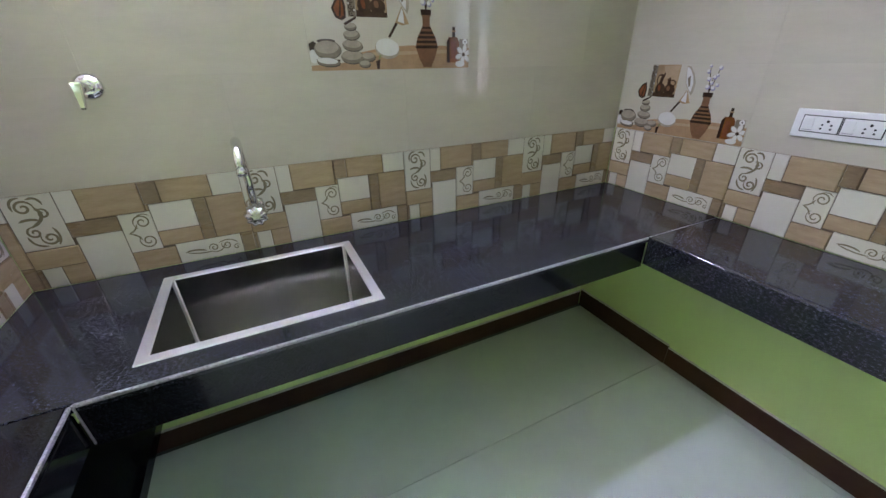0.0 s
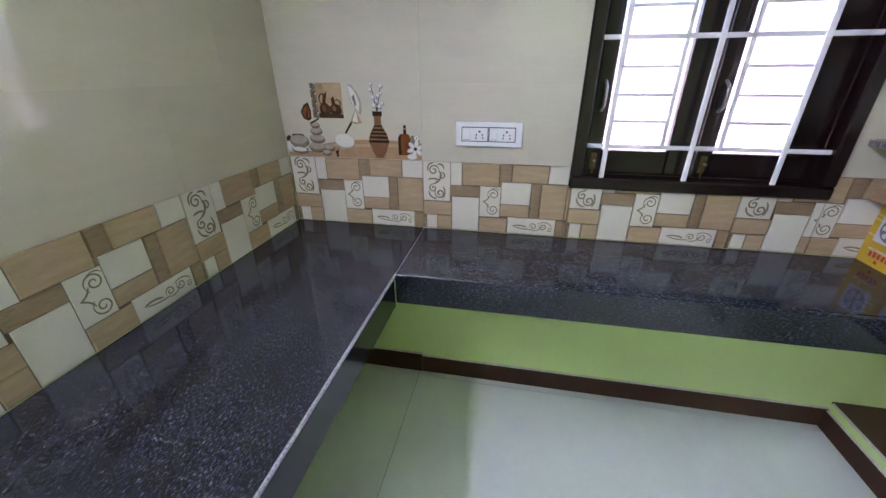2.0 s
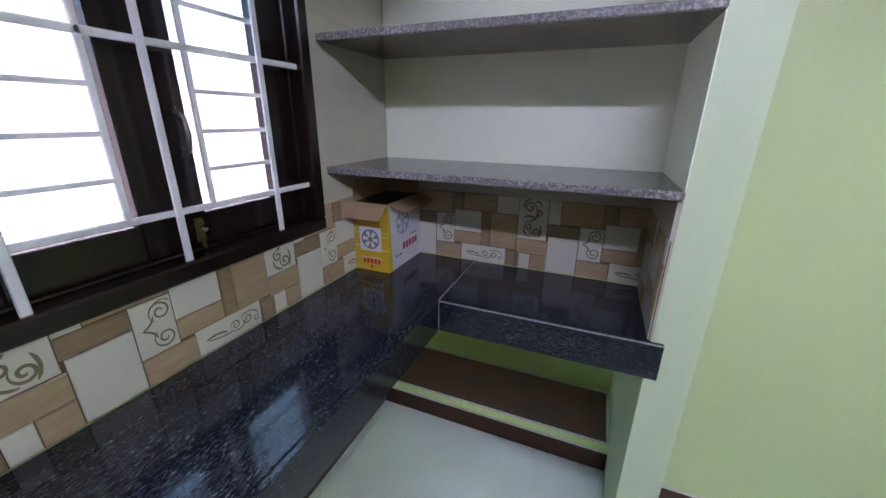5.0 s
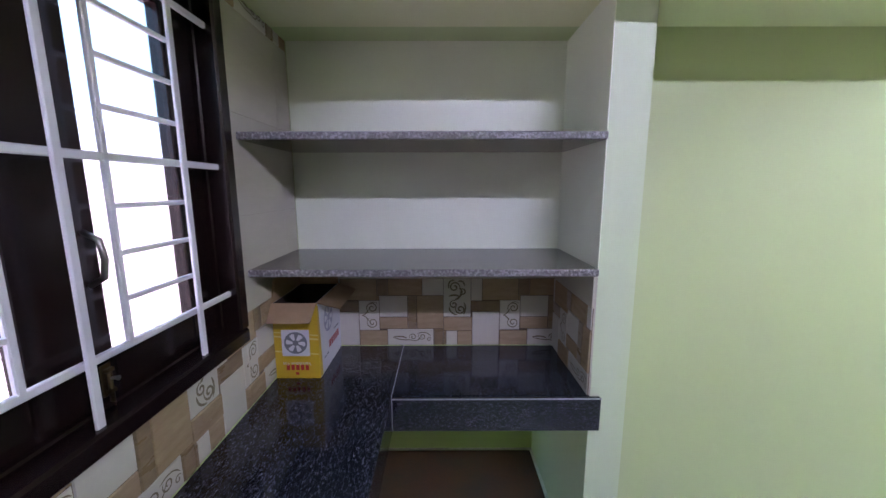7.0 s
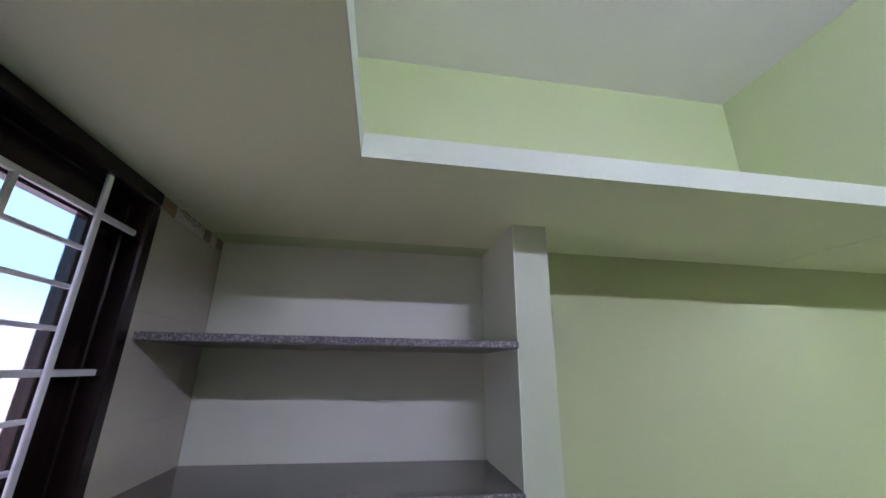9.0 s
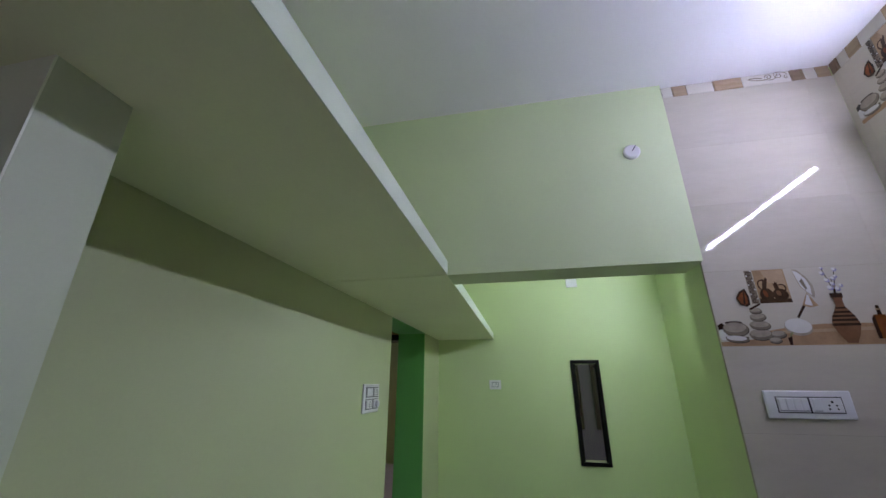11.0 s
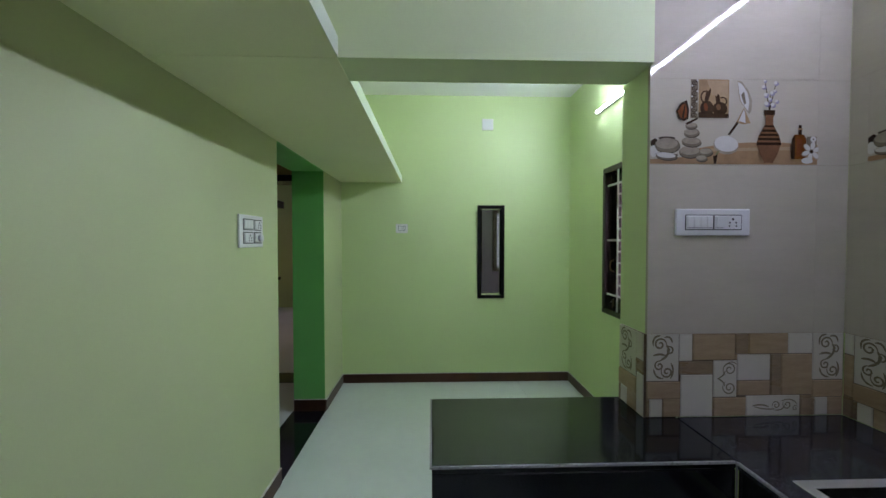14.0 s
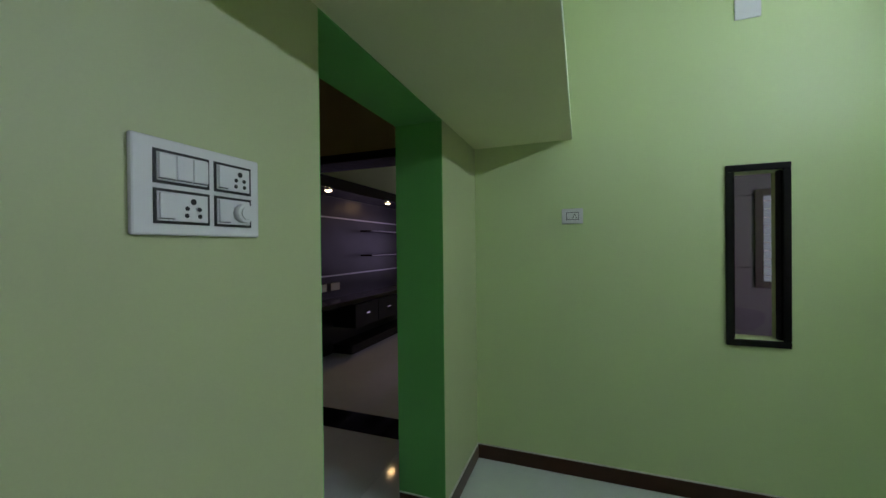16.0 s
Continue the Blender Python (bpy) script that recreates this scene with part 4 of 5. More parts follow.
bm = bmesh.new()
rings = [[bm.verts.new(p) for p in rounded(SX0 + rw - 0.001 + i, SX1 - rw + 0.001 - i, SY0 + rw - 0.001 + i + front, SY1 - rw + 0.001 - i, r, z)]
         for i, front, r, z in ((0, 0.0, 0.006, H + 0.001), (0.001, 0.012, 0.006, H - 0.06), (0.003, 0.056, 0.006, H - 0.257), (0.006, 0.057, 0.006, H - 0.263), (0.014, 0.057, 0.008, H - 0.265))]
for A, B in zip(rings, rings[1:]):
    for k in range(len(A)):
        f = bm.faces.new((A[k], A[(k + 1) % len(A)], B[(k + 1) % len(A)], B[k]))
        f.smooth = False
bm.faces.new(rings[-1])
part("bowl", bm, STEEL_IN, sk)
# Bright bars added along the bowl's creases to imitate their highlights.
part("seam", bm_tube([(SX0 + rw + 0.006, SY1 - rw - 0.005, H - 0.262), (SX1 - rw - 0.006, SY1 - rw - 0.005, H - 0.262)], 0.003, 8), STEEL, sk, "bright bar for crease highlight")
for x, s in ((SX0 + rw, 1), (SX1 - rw, -1)):
    part("seam", bm_tube([(x + s * 0.002, SY1 - rw - 0.001, H), (x + s * 0.005, SY1 - rw - 0.004, H - 0.26)], 0.003, 8), STEEL, sk, "bright bar for crease highlight")
bm = bm_tube([((SX0 + SX1) / 2, -0.29, H - 0.266), ((SX0 + SX1) / 2, -0.29, H - 0.260)], 0.045, 24)
part("drain", bm, STEEL_IN, sk, "round steel waste drain")

# ---------------- taps ----------------
tp = thing("sink_tap", (-1.77, -0.02, 1.05), "chrome wall-mounted swan-neck sink tap with a fluted knob", "tap")
part("flange", bm_tube([(-1.77, 0.0, 1.055), (-1.77, -0.008, 1.055), (-1.77, -0.016, 1.055)], 0.03, 24, radii=[0.031, 0.031, 0.02]), CHROME, tp)
part("body", bm_tube([(-1.77, -0.01, 1.055), (-1.77, -0.06, 1.055), (-1.77, -0.075, 1.055)], 0.02, 20, radii=[0.019, 0.021, 0.014]), CHROME, tp)
neck = [(-1.77, -0.055, 1.06), (-1.77, -0.055, 1.15), (-1.773, -0.057, 1.22)]
for k in range(10):
    a = math.pi * (1 - k / 9 * 0.9)
    neck.append((-1.775, -0.137 - 0.08 * math.cos(a), 1.24 + 0.06 * math.sin(a)))
neck.append((-1.775, -0.220, 1.222))
part("spout", bm_tube(neck, 0.0132, 16), CHROME, tp)
part("nozzle", bm_tube([(-1.775, -0.2185, 1.236), (-1.775, -0.2205, 1.214)], 0.0152, 16), CHROME, tp, "chrome nozzle ring")
bm = bmesh.new()
rings = []
for y, r in ((-0.066, 0.014), (-0.074, 0.026), (-0.090, 0.034), (-0.116, 0.036), (-0.132, 0.030), (-0.140, 0.012)):
    rings.append([bm.verts.new((-1.77 + r * (1 + 0.12 * math.cos(9 * q)) * math.sin(q), y, 1.055 + r * (1 + 0.12 * math.cos(9 * q)) * math.cos(q)))
                  for q in (2 * math.pi * k / 36 for k in range(36))])
for A, B in zip(rings, rings[1:]):
    for k in range(36):
        bm.faces.new((A[k], A[(k + 1) % 36], B[(k + 1) % 36], B[k])).smooth = True
bm.faces.new(rings[0])
bm.faces.new(rings[-1])
part("knob", bm, CHROME, tp, "fluted chrome tap knob")
vl = thing("wall_valve", (-2.10, -0.02, 1.455), "small chrome lever stop valve on the tiled wall", "valve")
part("flange", bm_tube([(-2.10, 0.0, 1.456), (-2.10, -0.010, 1.456), (-2.10, -0.018, 1.456)], 0.033, 24, radii=[0.034, 0.033, 0.018]), CHROME, vl)
part("stem", bm_tube([(-2.10, -0.012, 1.456), (-2.10, -0.085, 1.456)], 0.013, 16), CHROME, vl)
bm = bm_box(-2.114, -2.086, -0.098, -0.084, 1.405, 1.472, bevel=0.005, seg=2)
for v in bm.verts:
    if v.co.z < 1.42:
        v.co.x = -2.10 + (v.co.x + 2.10) * 0.45
        v.co.y -= 0.012
part("lever", bm, CHROME, vl)


# ---------------- switch plates ----------------
def plate(name, side, plane, u0, u1, z0, z1, modules, label):
    """A switch plate on a wall; u runs to the viewer's right. modules: list of (u0, u1, z0, z1, kind) in fractions."""
    def bx(a, b, da, db, za, zb, bevel=0.0):
        q = {"E": (plane - db, plane - da, -b, -a), "W": (plane + da, plane + db, a, b), "S": (-b, -a, plane + da, plane + db)}[side]
        return bm_box(*q, za, zb, bevel=bevel, seg=2 if bevel else 1)

    def disc(u, z, r, da, db):
        p = {"E": lambda d: (plane - d, -u, z), "W": lambda d: (plane + d, u, z), "S": lambda d: (-u, plane + d, z)}[side]
        return bm_tube([p(da), p(db)], r, 10)
    mid = {"E": (plane, -(u0 + u1) / 2, z0), "W": (plane, (u0 + u1) / 2, z0), "S": (-(u0 + u1) / 2, plane, z0)}[side]
    t = thing(name, mid, label, "switch plate", "switch plates")
    part("cover", bx(u0, u1, 0.0, 0.011, z0, z1, 0.004), PLASTIC, t)
    w, h = u1 - u0, z1 - z0
    for a, b, c, d, kind in modules:
        lw = 0.005 if side == "S" else 0.003
        a, b, c, d = u0 + a * w, u0 + b * w, z0 + c * h, z0 + d * h
        m = part("module", bx(a, b, 0.010, 0.0125, c, d), BLACK, t, "dark outline of the switch module")
        part("insert", bx(a + lw, b - lw, 0.010, 0.0145, c + lw, d - lw, 0.001), PLASTIC, m)
        mw, mh = b - a - 0.006, d - c - 0.006
        a, c = a + 0.003, c + 0.003
        rock = {"s": [(0.05, 0.32)], "ss": [(0.04, 0.34), (0.36, 0.66), (0.68, 0.97)], "sss": [(0.03, 0.26), (0.27, 0.5), (0.51, 0.74), (0.75, 0.97)], "d": [(0.05, 0.38)], "f": [(0.1, 0.9)]}[kind]
        for ra, rb in rock:
            bm = bx(a + ra * mw, a + rb * mw, 0.0142, 0.0185, c + 0.12 * mh, c + 0.92 * mh, 0.0012)
            part("rocker", bm, PLASTIC, m)
            part("gap", bx(a + ra * mw, a + rb * mw, 0.0142, 0.0150, c + 0.085 * mh, c + 0.12 * mh), PLASTIC_G, m)
        if kind == "s":
            for hu, hz, r in ((0.68, 0.72, 0.0042), (0.56, 0.48, 0.0032), (0.80, 0.48, 0.0032), (0.55, 0.24, 0.0032), (0.81, 0.24, 0.0032)):
                part("socket_hole", disc(a + hu * mw, c + hz * mh, r * (1.3 if side == "S" else 1.0), 0.0142, 0.0152), BLACK, m)
        if kind == "d":
            k = part("dimmer_knob", disc(a + 0.70 * mw, c + 0.48 * mh, min(mw, mh) * 0.36, 0.0142, 0.030), PLASTIC, m, "round white regulator knob")
            part("knob_cap", disc(a + 0.70 * mw, c + 0.48 * mh, min(mw, mh) * 0.24, 0.030, 0.033), PLASTIC, k)
    return t


plate("switch_plate", "E", 0.0, 0.750, 1.008, 1.250, 1.342, [(0.09, 0.495, 0.2, 0.8, "s"), (0.50, 0.90, 0.2, 0.8, "s")],
      "white plastic plate with two switched sockets on tiles")
plate("switch_plate", "W", XP, -0.629, -0.364, 1.530, 1.623, [(0.12, 0.50, 0.2, 0.78, "sss"), (0.50, 0.88, 0.2, 0.78, "s")],
      "white plastic plate with four switches and a socket")
plate("switch_plate", "S", YS, 2.994, 3.244, 1.476, 1.642, [(0.13, 0.53, 0.53, 0.88, "ss"), (0.57, 0.91, 0.53, 0.88, "s"), (0.13, 0.53, 0.12, 0.48, "s"), (0.57, 0.91, 0.12, 0.48, "d")],
      "large white switchboard with outlined switches, sockets and regulator")
plate("switch_plate", "W", XW, -1.853, -1.726, 1.588, 1.684, [(0.22, 0.80, 0.25, 0.75, "s")], "small white socket plate on the green wall")

# round cap on the beam and blank cover above the mirror
rc = thing("ceiling_rose", (-2.414, -0.906, 2.665), "round white junction cap with a short wire on the beam", "junction cap")
part("cap", bm_tube([(-2.414, -0.906, 2.665), (-2.404, -0.906, 2.665), (-2.398, -0.906, 2.665)], 0.036, 24, radii=[0.037, 0.037, 0.03]), PLASTIC, rc)
part("wire", bm_tube([(-2.398, -0.906, 2.665), (-2.385, -0.900, 2.672), (-2.382, -0.893, 2.682)], 0.002, 6), PLASTIC_G, rc)
bc = thing("blank_plate", (XW, -0.884, 2.672), "square white blank cover plate high on the wall", "cover plate")
part("cover", bm_box(XW, XW + 0.012, -0.943, -0.824, 2.672, 2.790, bevel=0.004, seg=2), PLASTIC, bc)

# ---------------- carton ----------------
CARD = mat("brown_cardboard", (0.42, 0.28, 0.16), 0.85, vary=0.1, scale=12, fine=120, bump=0.1)
C_YEL = mat("carton_yellow_print", (0.60, 0.40, 0.025), 0.45, vary=0.06, scale=9)
C_WHT = mat("carton_white_print", (0.70, 0.69, 0.74), 0.45, vary=0.05, scale=9)
C_RED = mat("carton_red_ink", (0.42, 0.03, 0.03), 0.5, vary=0.05)
C_GRY = mat("carton_grey_ink", (0.20, 0.21, 0.24), 0.5, vary=0.1)
# Near-black in place of plain cardboard paints in the shade inside the box.
C_IN_SHADE = mat("carton_inside_shade", (0.05, 0.032, 0.02), 0.9, vary=0.1)
X0, X1, Y0, Y1, Z0, Z1 = -0.162, -0.004, -2.532, -2.257, H + 0.001, 1.165
cb = thing("cardboard_box", ((X0 + X1) / 2, (Y0 + Y1) / 2, Z0), "open yellow and white cardboard fan carton on the counter", "box")
th = 0.004
part("side", bm_box(X0, X1, Y1 - th, Y1, Z0, Z1), C_YEL, cb, "yellow printed carton side")
part("side", bm_box(X0, X0 + th, Y0, Y1 - th, Z0, Z1), C_WHT, cb, "white printed carton side")
part("side", bm_box(X0 + th, X1, Y0, Y0 + th, Z0, Z1), C_YEL, cb)
part("side", bm_box(X1 - th, X1, Y0 + th, Y1 - th, Z0, Z1), C_WHT, cb)
LIL = mat("carton_lilac_ink", (0.36, 0.36, 0.48), 0.5, vary=0.08)
C_PALE = mat("carton_pale_stripe", (0.72, 0.60, 0.22), 0.45, vary=0.06, scale=9)
part("lining", boxes((X0 + th, X1 - th, Y1 - th - 0.001, Y1 - th, Z0 + th, Z1), (X0 + th, X1 - th, Y0 + th, Y0 + th + 0.001, Z0 + th, Z1),
                     (X0 + th, X0 + th + 0.001, Y0 + th, Y1 - th - 0.001, Z0 + th, Z1), (X1 - th - 0.001, X1 - th, Y0 + th, Y1 - th - 0.001, Z0 + th, Z1)), C_IN_SHADE, cb, "dark lining painted as shade inside the carton")
part("bottom", bm_box(X0 + th, X1 - th, Y0 + th, Y1 - th, Z0, Z0 + th), C_IN_SHADE, cb)


def flap(p, q, out, up, length):
    bm = bmesh.new()
    p, q, d = Vector(p), Vector(q), (Vector(out) + Vector(up)).normalized() * length
    a, b, c, e = p, q, q + d - (q - p) * 0.04, p + d + (q - p) * 0.04
    n = (b - a).cross(d).normalized() * 0.003
    lo = [bm.verts.new(v) for v in (a, b, c, e)]
    hi = [bm.verts.new(v + n) for v in (a, b, c, e)]
    bm.faces.new(lo)
    bm.faces.new(hi[::-1])
    for k in range(4):
        bm.faces.new((lo[k], hi[k], hi[(k + 1) % 4], lo[(k + 1) % 4]))
    part("flap", bm, CARD, cb, "plain brown cardboard flap")


flap((X0, Y1, Z1), (X1, Y1, Z1), (0, 1, 0), (0, 0, -0.9), 0.078)
flap((X0, Y0, Z1), (X0, Y1, Z1), (-1, 0, 0), (0, 0, -0.32), 0.08)
flap((X0, Y0, Z1), (X1, Y0, Z1), (0, -0.02, 0), (0, 0, 1), 0.085)
flap((X1 - 0.003, Y0, Z1), (X1 - 0.003, Y1, Z1), (-0.08, 0, 0), (0, 0, 1), 0.085)


def fan_print(side, cu, cz, r, inks):
    """A printed fan: disc, blades and hub."""
    def at(u, z, d):
        return (u, Y1 + d, z) if side == "N" else (X0 - d, u, z)
    bm = bmesh.new()
    if side == "N":
        bm.faces.new([bm.verts.new(at(cu + a * r * 1.2, cz + b * r * 1.2, 0.0004)) for a, b in ((-1, -1), (1, -1), (1, 1), (-1, 1))])
        part("print_panel", bm, C_WHT, cb)
        bm = bmesh.new()
    bm.faces.new([bm.verts.new(at(cu + r * math.cos(k * math.pi / 14), cz + r * math.sin(k * math.pi / 14), 0.0007)) for k in range(28)])
    part("print_ring", bm, inks[0], cb)
    bm = bmesh.new()
    for k in range(6):
        a = 2 * math.pi * k / 6
        bm.faces.new([bm.verts.new(at(cu + rr * r * math.cos(a + da), cz + rr * r * math.sin(a + da), 0.001)) for rr, da in
                      ((0.2, -0.30), (0.55, -0.22), (0.82, -0.14), (0.86, 0.16), (0.80, 0.42), (0.55, 0.40), (0.2, 0.5))])
    part("print_blades", bm, inks[1], cb)
    bm = bmesh.new()
    bm.faces.new([bm.verts.new(at(cu + 0.26 * r * math.cos(k * math.pi / 8), cz + 0.26 * r * math.sin(k * math.pi / 8), 0.0013)) for k in range(16)])
    part("print_hub", bm, inks[0], cb)


bm = bmesh.new()
for z, h in ((1.030, 0.006), (1.046, 0.004), (0.975, 0.005)):
    bm.faces.new([bm.verts.new(p) for p in ((X0 + 0.001, Y1 + 0.0003, z), (X1 - 0.001, Y1 + 0.0003, z + 0.012), (X1 - 0.001, Y1 + 0.0003, z + 0.012 + h), (X0 + 0.001, Y1 + 0.0003, z + h))])
part("print_stripes", bm, C_PALE, cb, "pale printed stripes")
fan_print("N", -0.080, 1.020, 0.041, (C_GRY, C_WHT))
fan_print("W", -2.375, 1.075, 0.054, (LIL, C_WHT))


def bars(name, mat_, quads):
    bm = bmesh.new()
    for q in quads:
        bm.faces.new([bm.verts.new(p) for p in q])
    tagged(part(name, bm, mat_, cb), kind="stuff")


def bar_n(x0, x1, z0, z1):
    return [(x0, Y1 + 0.0006, z0), (x1, Y1 + 0.0006, z0), (x1, Y1 + 0.0006, z1), (x0, Y1 + 0.0006, z1)]


def bar_w(y0, y1, z0, z1):
    return [(X0 - 0.0006, y0, z0), (X0 - 0.0006, y1, z0), (X0 - 0.0006, y1, z1), (X0 - 0.0006, y0, z1)]


bars("brand_bar", C_RED, [bar_n(-0.122 + 0.017 * k, -0.110 + 0.017 * k, 0.917, 0.938) for k in range(5)] + [bar_n(-0.086, -0.074, 0.899, 0.910)])
bars("brand_bar", C_RED, [bar_w(-2.500 + 0.027 * k, -2.479 + 0.027 * k, 0.952, 0.982) for k in range(5)])
bars("print_bar", C_GRY, [bar_w(-2.36 + 0.03 * k, -2.34 + 0.03 * k, 0.935, 0.943) for k in range(2)] + [bar_w(-2.50, -2.44, 1.0, 1.006)])
bars("yellow_corner", C_YEL, [[(X0 - 0.0005, Y1, Z0 + 0.002), (X0 - 0.0005, Y1 - 0.03, Z0 + 0.002), (X0 - 0.0005, Y1 - 0.012, Z1 - 0.01), (X0 - 0.0005, Y1, Z1 - 0.01)]])
tx = bpy.data.curves.new("print_words", "FONT")
tx.body, tx.size, tx.align_x, tx.extrude = "Ventilation Fan", 0.0165, "CENTER", 0.0002
tw = new("print_words", tx)
tw.data.materials.append(C_WHT)
tw.parent = cb
tw.matrix_basis = Matrix.Translation(Vector((-0.080, Y1 + 0.0008, 0.947)) - ORIGIN[cb.name]) @ pose(0, 0, 0, 90, 180, 180)


# ---------------- dining side: internal window and the tiled room behind it ----------------
GTILE = mat("grey_bathroom_tile", (0.085, 0.095, 0.125), 0.3, vary=0.06, scale=6, fine=50, rand=0.03)
GJOINT = mat("dark_tile_joint", (0.07, 0.07, 0.075), 0.8)
CLEAR = bpy.data.materials.new("clear_glass")
CLEAR.use_nodes = True
_n, _l = CLEAR.node_tree.nodes, CLEAR.node_tree.links
_t, _g, _f, _m = (_n.new("ShaderNodeBsdfTransparent"), _n.new("ShaderNodeBsdfGlossy"), _n.new("ShaderNodeFresnel"), _n.new("ShaderNodeMixShader"))
_g.inputs["Roughness"].default_value = 0.02
_l.new(_f.outputs[0], _m.inputs[0])
_l.new(_t.outputs[0], _m.inputs[1])
_l.new(_g.outputs[0], _m.inputs[2])
_l.new(_m.outputs[0], _n["Material Output"].inputs[0])

iw = thing("window_3", (XW, -0.846, 0.893), "narrow black-framed internal window with clear glass", "window", kind="structure")
y0, y1, z0, z1, f = -0.990, -0.702, 0.893, 1.882, 0.036
for q in ((y0, y0 + f, z0 + f, z1 - f), (y1 - f, y1, z0 + f, z1 - f), (y0, y1, z0, z0 + f), (y0, y1, z1 - f, z1)):
    fr = part("window_frame", bm_box(XW - 0.06, XW + 0.016, *q, bevel=0.005, seg=2), FRAME_B, iw)
for q in ((y0 + f, y0 + f + 0.010, z0 + f, z1 - f), (y1 - f - 0.010, y1 - f, z0 + f, z1 - f)):
    part("bead", bm_box(XW - 0.05, XW - 0.004, *q, bevel=0.002), FRAME_B, iw)
pn = part("pane", bm_box(XW - 0.034, XW - 0.030, y0 + f, y1 - f, z0 + f, z1 - f), CLEAR, iw, "clear glass pane")
pn.visible_shadow = False
wall("wall_washroom", boxes((-7.72, -7.52, -1.8, 1.2, 0.0, CEILZ), (-7.52, XW - 0.3, -1.8, -1.6, 0.0, CEILZ), (-7.52, XW - 0.3, 1.0, 1.2, 0.0, CEILZ)), GJOINT,
     "grey tiled washroom walls behind the internal window")
solid("washroom_ceiling", boxes((-7.72, XW - 0.3, -1.8, 1.2, CEILZ, CEILZ + 0.1)), CEIL, "white washroom ceiling", "ceiling", "structure")
wr = bpy.data.objects["wall_washroom"]
for r in range(4):
    for c in range(5):
        part("wall_tile", bm_box(-7.52, -7.508, -1.6 + c * 0.6 + 0.002, -1.0 + c * 0.6 - 0.002, max(0.0, -0.355 + 0.775 * r) + 0.007, min(CEILZ, 0.42 + 0.775 * r) - 0.007), GTILE, wr)


def small_window(ya, yb):
    w = thing("window", (-7.5, (ya + yb) / 2, 0.98), "dark framed washroom window with white bars", "window", kind="structure")
    for q in ((ya, ya + 0.075, 1.05, 1.96), (yb - 0.06, yb, 1.05, 1.96), (ya, yb, 0.98, 1.05), (ya, yb, 1.96, 2.03)):
        part("window_frame", bm_box(-7.508, -7.47, *q, bevel=0.004), WOOD, w)
    part("pane", bm_box(-7.507, -7.500, ya + 0.075, yb - 0.06, 1.05, 1.96), WPANE, w, "bright glowing pane")
    for k in range(1, 11):
        part("bar", bm_box(-7.49, -7.482, ya + 0.065, yb - 0.05, 1.02 + 0.088 * k, 1.027 + 0.088 * k), GRILL, w)


WPANE = glow("washroom_daylight", (0.82, 0.86, 1.0), 0.17)
small_window(-0.80, -0.61)
small_window(-0.43, -0.21)
small_window(0.0, 0.24)

# ---------------- hall and living room beyond the doorway ----------------
HALLP = mat("ochre_hall_paint", (0.44, 0.32, 0.14), 0.7, vary=0.05, scale=2, fine=120)
VENEER = mat("dark_veneer", (0.022, 0.016, 0.018), 0.25, vary=0.2, scale=4, fine=60, stretch=(0.2, 1, 1))
VENEER2 = mat("charcoal_laminate", (0.020, 0.018, 0.026), 0.4, vary=0.1, scale=4)
TRIMW = mat("pale_metal_strip", (0.55, 0.55, 0.58), 0.35, metal=0.6, vary=0.05)
wall("wall_hall", boxes((-5.40, -5.11, DYB - 0.01, DYB - 0.15, 0.0, CEILZ), (-5.40, -5.11, -4.62, -6.3, 0.0, CEILZ),
                        (-5.40, -5.11, -4.62, DYB - 0.15, 2.19, CEILZ), (-5.11, -1.2, -4.9, -4.75, 0.0, CEILZ), (-1.35, -1.2, -4.75, -2.95, 0.0, CEILZ)),
     HALLP, "ochre painted hall walls with a wide opening")
wall("wall_living", boxes((-9.6, -5.40, -5.15, -5.0, 0.0, CEILZ), (-9.75, -9.6, -5.15, -1.8, 0.0, CEILZ), (-9.6, -7.72, -2.0, -1.8, 0.0, CEILZ), (-7.72, -5.39, -2.0, -1.8, 0.0, CEILZ)),
     PAINT, "light green living room walls")
solid("hall_ceiling", boxes((-9.75, -1.2, -6.3, -2.95, CEILZ, CEILZ + 0.1), (-9.75, -5.4, -2.95, -1.8, CEILZ, CEILZ + 0.1)), CEIL, "white hall ceiling", "ceiling", "structure")
of = thing("opening_frame", (-5.25, -3.75, 0), "dark wooden frame round the living room opening", "door frame", kind="structure")
part("head", bm_box(-5.39, -5.095, -4.62, DYB - 0.15, 2.13, 2.195, bevel=0.004), WOOD, of)
part("jamb", bm_box(-5.39, -5.095, -4.62, -4.56, 0.0, 2.13, bevel=0.004), WOOD, of)
solid("threshold", boxes((-5.40, -5.11, -4.56, DYB - 0.15, -0.004, 0.006)), BLACKSTONE, "black granite threshold strip", "threshold", "structure")

tv = thing("tv_unit", (-7.3, -4.8, 0), "dark veneer television wall unit with lit canopy and drawers", "cabinet")
part("back_panel", bm_box(-8.9, -6.0, -5.0, -4.965, 0.0, 2.16), VENEER2, tv)
part("canopy", bm_box(-8.9, -6.0, -4.965, -4.50, 2.16, 2.30, bevel=0.004), VENEER, tv)
part("desk", bm_box(-8.9, -6.05, -4.965, -4.58, 0.70, 0.76, bevel=0.004), VENEER, tv)
part("end_panel", bm_box(-6.12, -6.05, -4.965, -4.60, 0.08, 0.70, bevel=0.003), VENEER, tv)
part("plinth", bm_box(-8.9, -6.9, -4.965, -4.66, 0.0, 0.12), VENEER, tv)
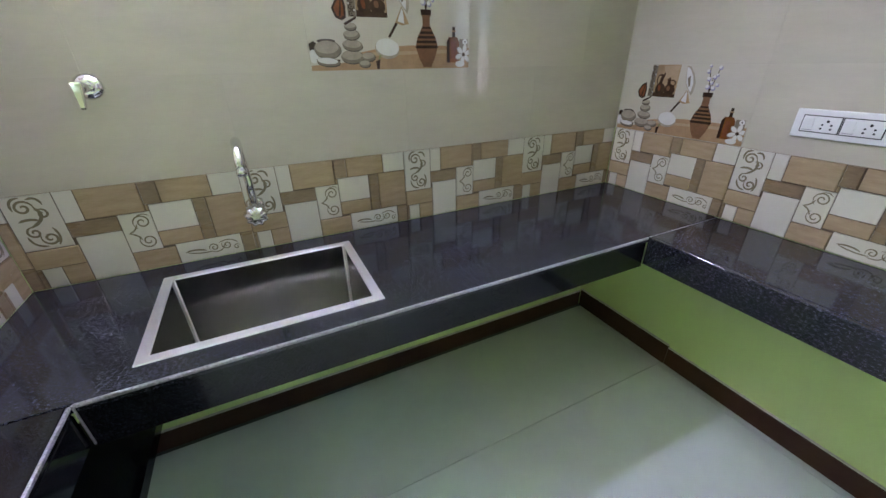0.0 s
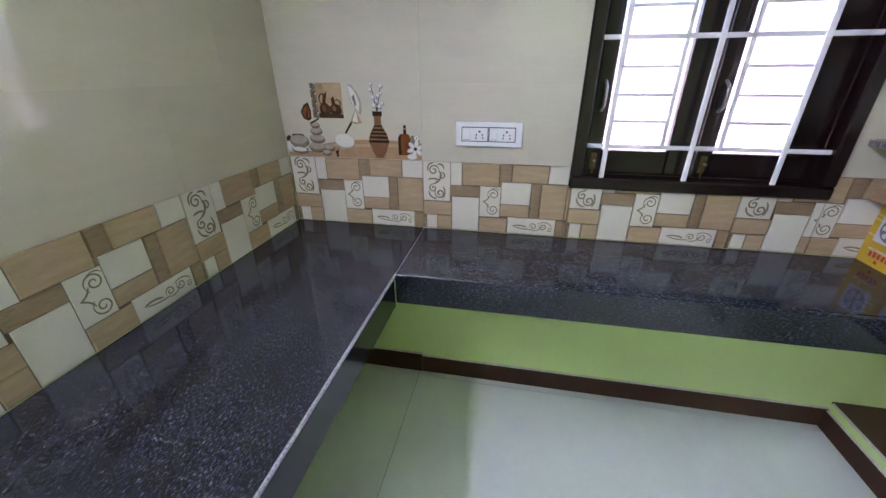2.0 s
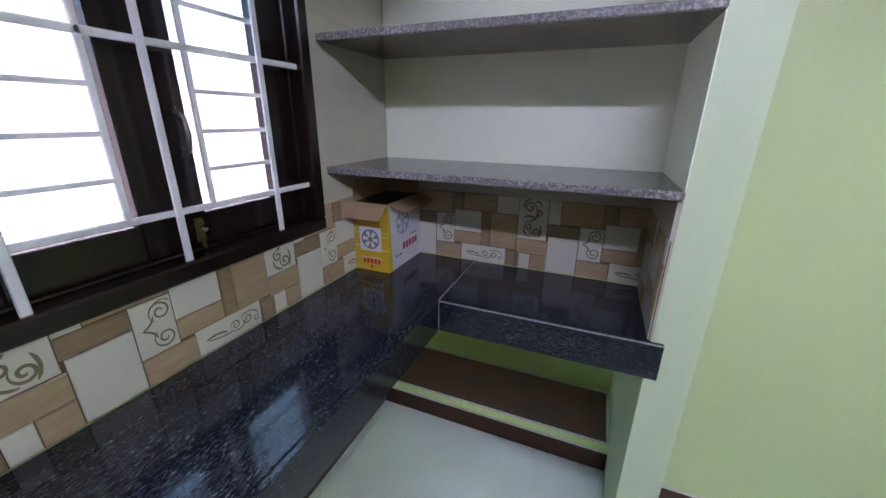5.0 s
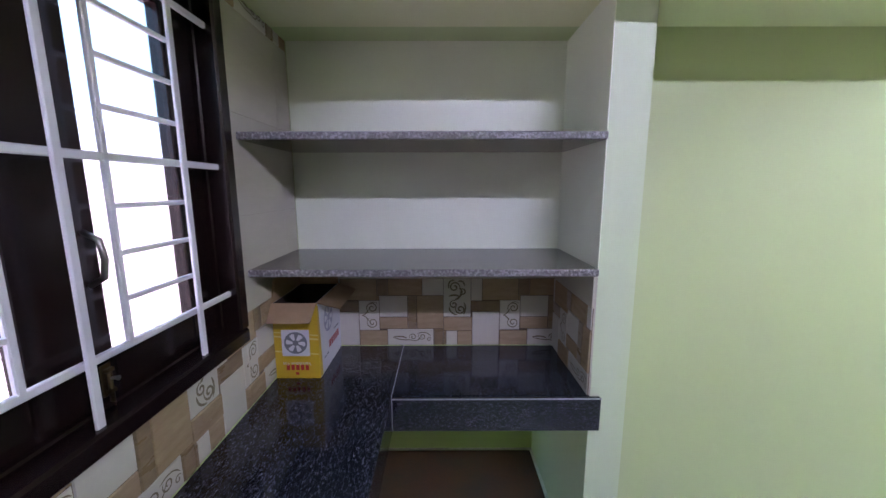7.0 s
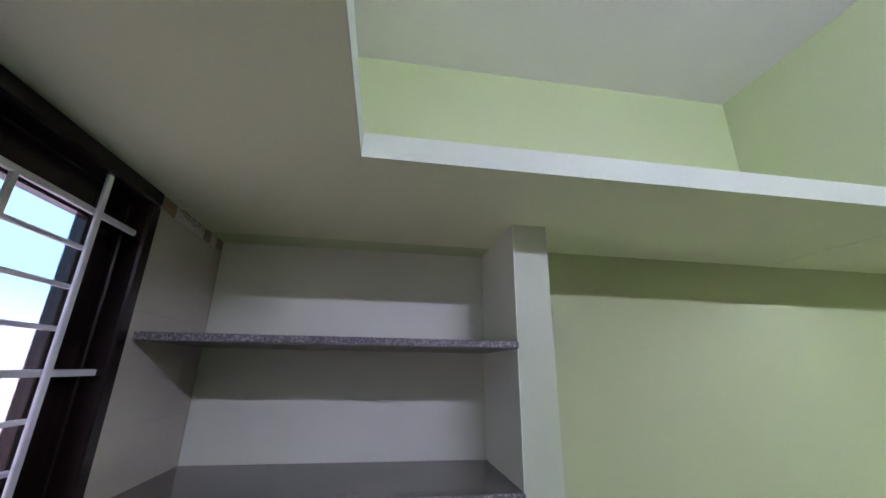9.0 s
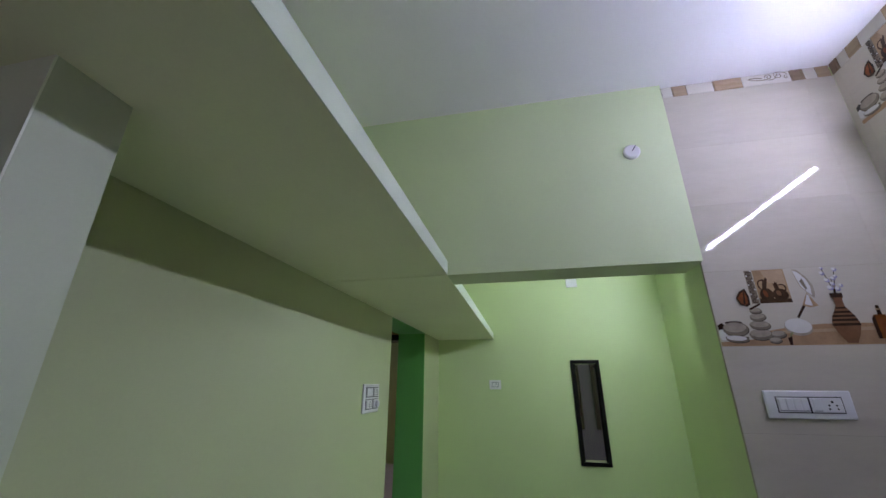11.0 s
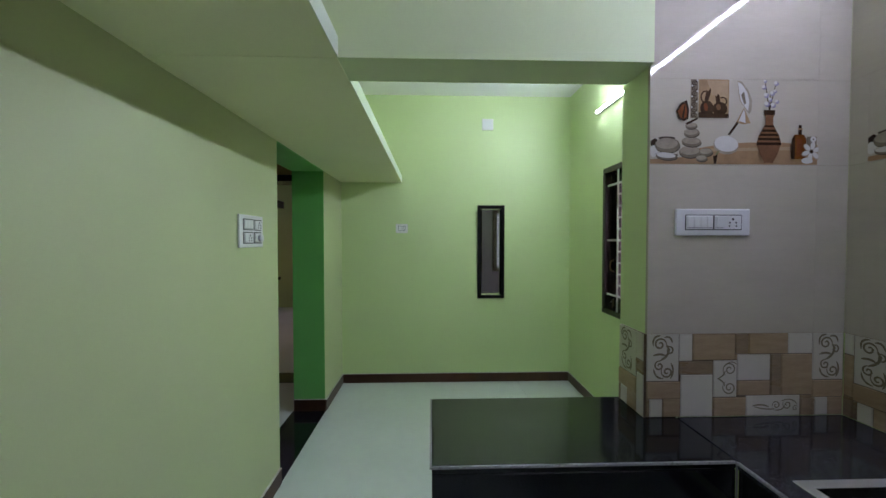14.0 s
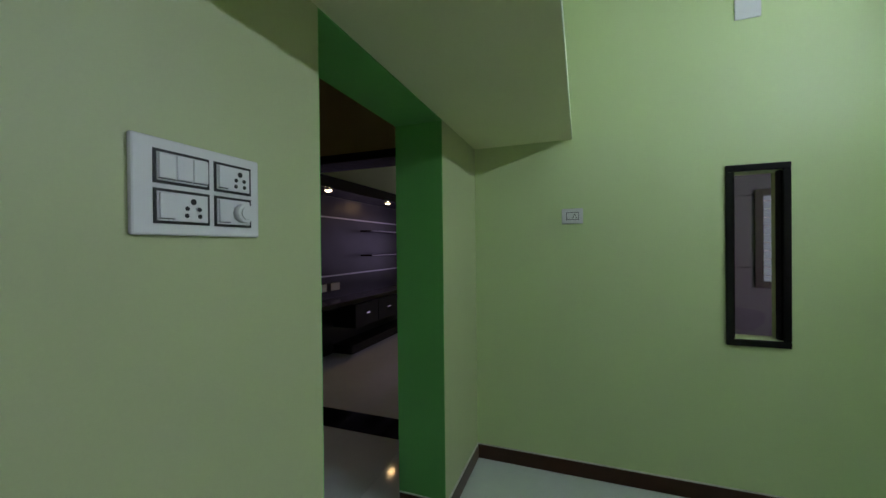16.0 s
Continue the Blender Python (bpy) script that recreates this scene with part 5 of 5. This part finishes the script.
for k in range(3):
    d = part("drawer", bm_box(-7.5 - 0.62 * k, -6.9 - 0.62 * k, -4.965, -4.60, 0.36, 0.68, bevel=0.003), VENEER2, tv)
    part("handle", bm_box(-7.26 - 0.62 * k, -7.14 - 0.62 * k, -4.60, -4.585, 0.52, 0.532, bevel=0.003), CHROME, d, "chrome bar handle")
for z in (1.07, 1.875):
    part("metal_strip", bm_box(-8.9, -6.0, -4.965, -4.955, z - 0.009, z + 0.009), TRIMW, tv, "pale metal strip")
for z in (1.32, 1.70):
    part("side_shelf", bm_box(-8.9, -7.6, -4.965, -4.76, z, z + 0.025, bevel=0.003), VENEER, tv)
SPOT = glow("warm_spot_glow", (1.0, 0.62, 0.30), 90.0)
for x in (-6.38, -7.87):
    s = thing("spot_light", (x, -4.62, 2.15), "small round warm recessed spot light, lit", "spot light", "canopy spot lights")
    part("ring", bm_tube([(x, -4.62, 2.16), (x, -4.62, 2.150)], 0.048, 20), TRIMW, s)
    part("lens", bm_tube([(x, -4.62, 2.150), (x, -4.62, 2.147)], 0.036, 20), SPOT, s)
# Panel added out of view to light the living room and hall.
LIVING_FILL = glow("living_fill_glow", (0.78, 0.60, 1.0), 1.1)
lw = thing("fill_panel", (-9.59, -3.6, 0.9), "unseen glowing fill panel added in a dark surround", "window", kind="structure")
part("pane", bm_box(-9.6, -9.585, -4.3, -2.9, 0.95, 2.05), LIVING_FILL, lw, "bright glowing pane")
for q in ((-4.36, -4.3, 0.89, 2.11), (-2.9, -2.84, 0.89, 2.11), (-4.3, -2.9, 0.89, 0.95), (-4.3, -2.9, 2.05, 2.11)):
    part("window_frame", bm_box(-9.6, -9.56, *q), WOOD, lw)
for x in (-6.66, -6.95):
    pl = thing("socket_plate", (x, -4.96, 0.93), "small white socket plate on dark panel", "socket plate", "desk sockets")
    part("cover", bm_box(x - 0.095, x + 0.095, -4.965, -4.952, 0.865, 0.965, bevel=0.003), PLASTIC, pl)

# ---------------- black wash basin on the dining wall ----------------
CERAM = mat("black_glazed_ceramic", (0.008, 0.009, 0.009), 0.12, vary=0.1, scale=5)
wb = thing("wash_basin", (-2.95, -0.2, 0.60), "black glazed wash basin fixed to the green wall", "wash basin")


def basin_ring(bm, k, z, n=28):
    pts = []
    for i in range(n):
        a = 2 * math.pi * i / n
        pts.append(bm.verts.new((-2.95 + 0.28 * k * math.cos(a), min(-0.002, -0.20 + 0.205 * k * math.sin(a) + 0.04 * (1 - k)), z)))
    return pts


bm = bmesh.new()
rings = [basin_ring(bm, k, z) for k, z in ((0.30, 0.57), (0.62, 0.60), (0.86, 0.66), (0.97, 0.725), (1.0, 0.745), (0.985, 0.752), (0.93, 0.752), (0.88, 0.735), (0.70, 0.67), (0.25, 0.63))]
for A, B in zip(rings, rings[1:]):
    for i in range(len(A)):
        q = bm.faces.new((A[i], A[(i + 1) % len(A)], B[(i + 1) % len(A)], B[i]))
        q.smooth = True
bm.faces.new(rings[0])
bm.faces.new(rings[-1])
part("bowl", bm, CERAM, wb)
part("waste_pipe", bm_tube([(-2.95, -0.16, 0.62), (-2.95, -0.16, 0.45), (-2.95, -0.12, 0.42), (-2.95, 0.0, 0.42)], 0.018, 12), CHROME, wb)


# ---------------- floor slabs, last ----------------
def floor_slabs(x0, x1, y0, y1, sx, sy, ox, oy):
    fl = bpy.data.objects["floor"]
    ORIGIN["floor"] = Vector((0, 0, 0))
    cache = {}
    xs = [x0] + [ox + k * sx for k in range(-40, 40) if x0 < ox + k * sx < x1] + [x1]
    ys = [y0] + [oy + k * sy for k in range(-40, 40) if y0 < oy + k * sy < y1] + [y1]
    for a, b in zip(xs, xs[1:]):
        for c, d in zip(ys, ys[1:]):
            key = (round(b - a, 3), round(d - c, 3))
            if key not in cache:
                bm = bm_box(0.0013, b - a - 0.0013, 0.0013, d - c - 0.0013, -0.004, 0.0)
                me = bpy.data.meshes.new("floor_tile")
                bmesh.ops.recalc_face_normals(bm, faces=bm.faces)
                bm.to_mesh(me)
                bm.free()
                me.materials.append(FLOOR)
                cache[key] = me
            o = new("floor_tile", cache[key])
            o.parent = fl
            o.location = (a, c, 0)


floor_slabs(XW - 6, 0.045, -6.5, 0.05, 12.0, 2.4, -12.0, -0.556)
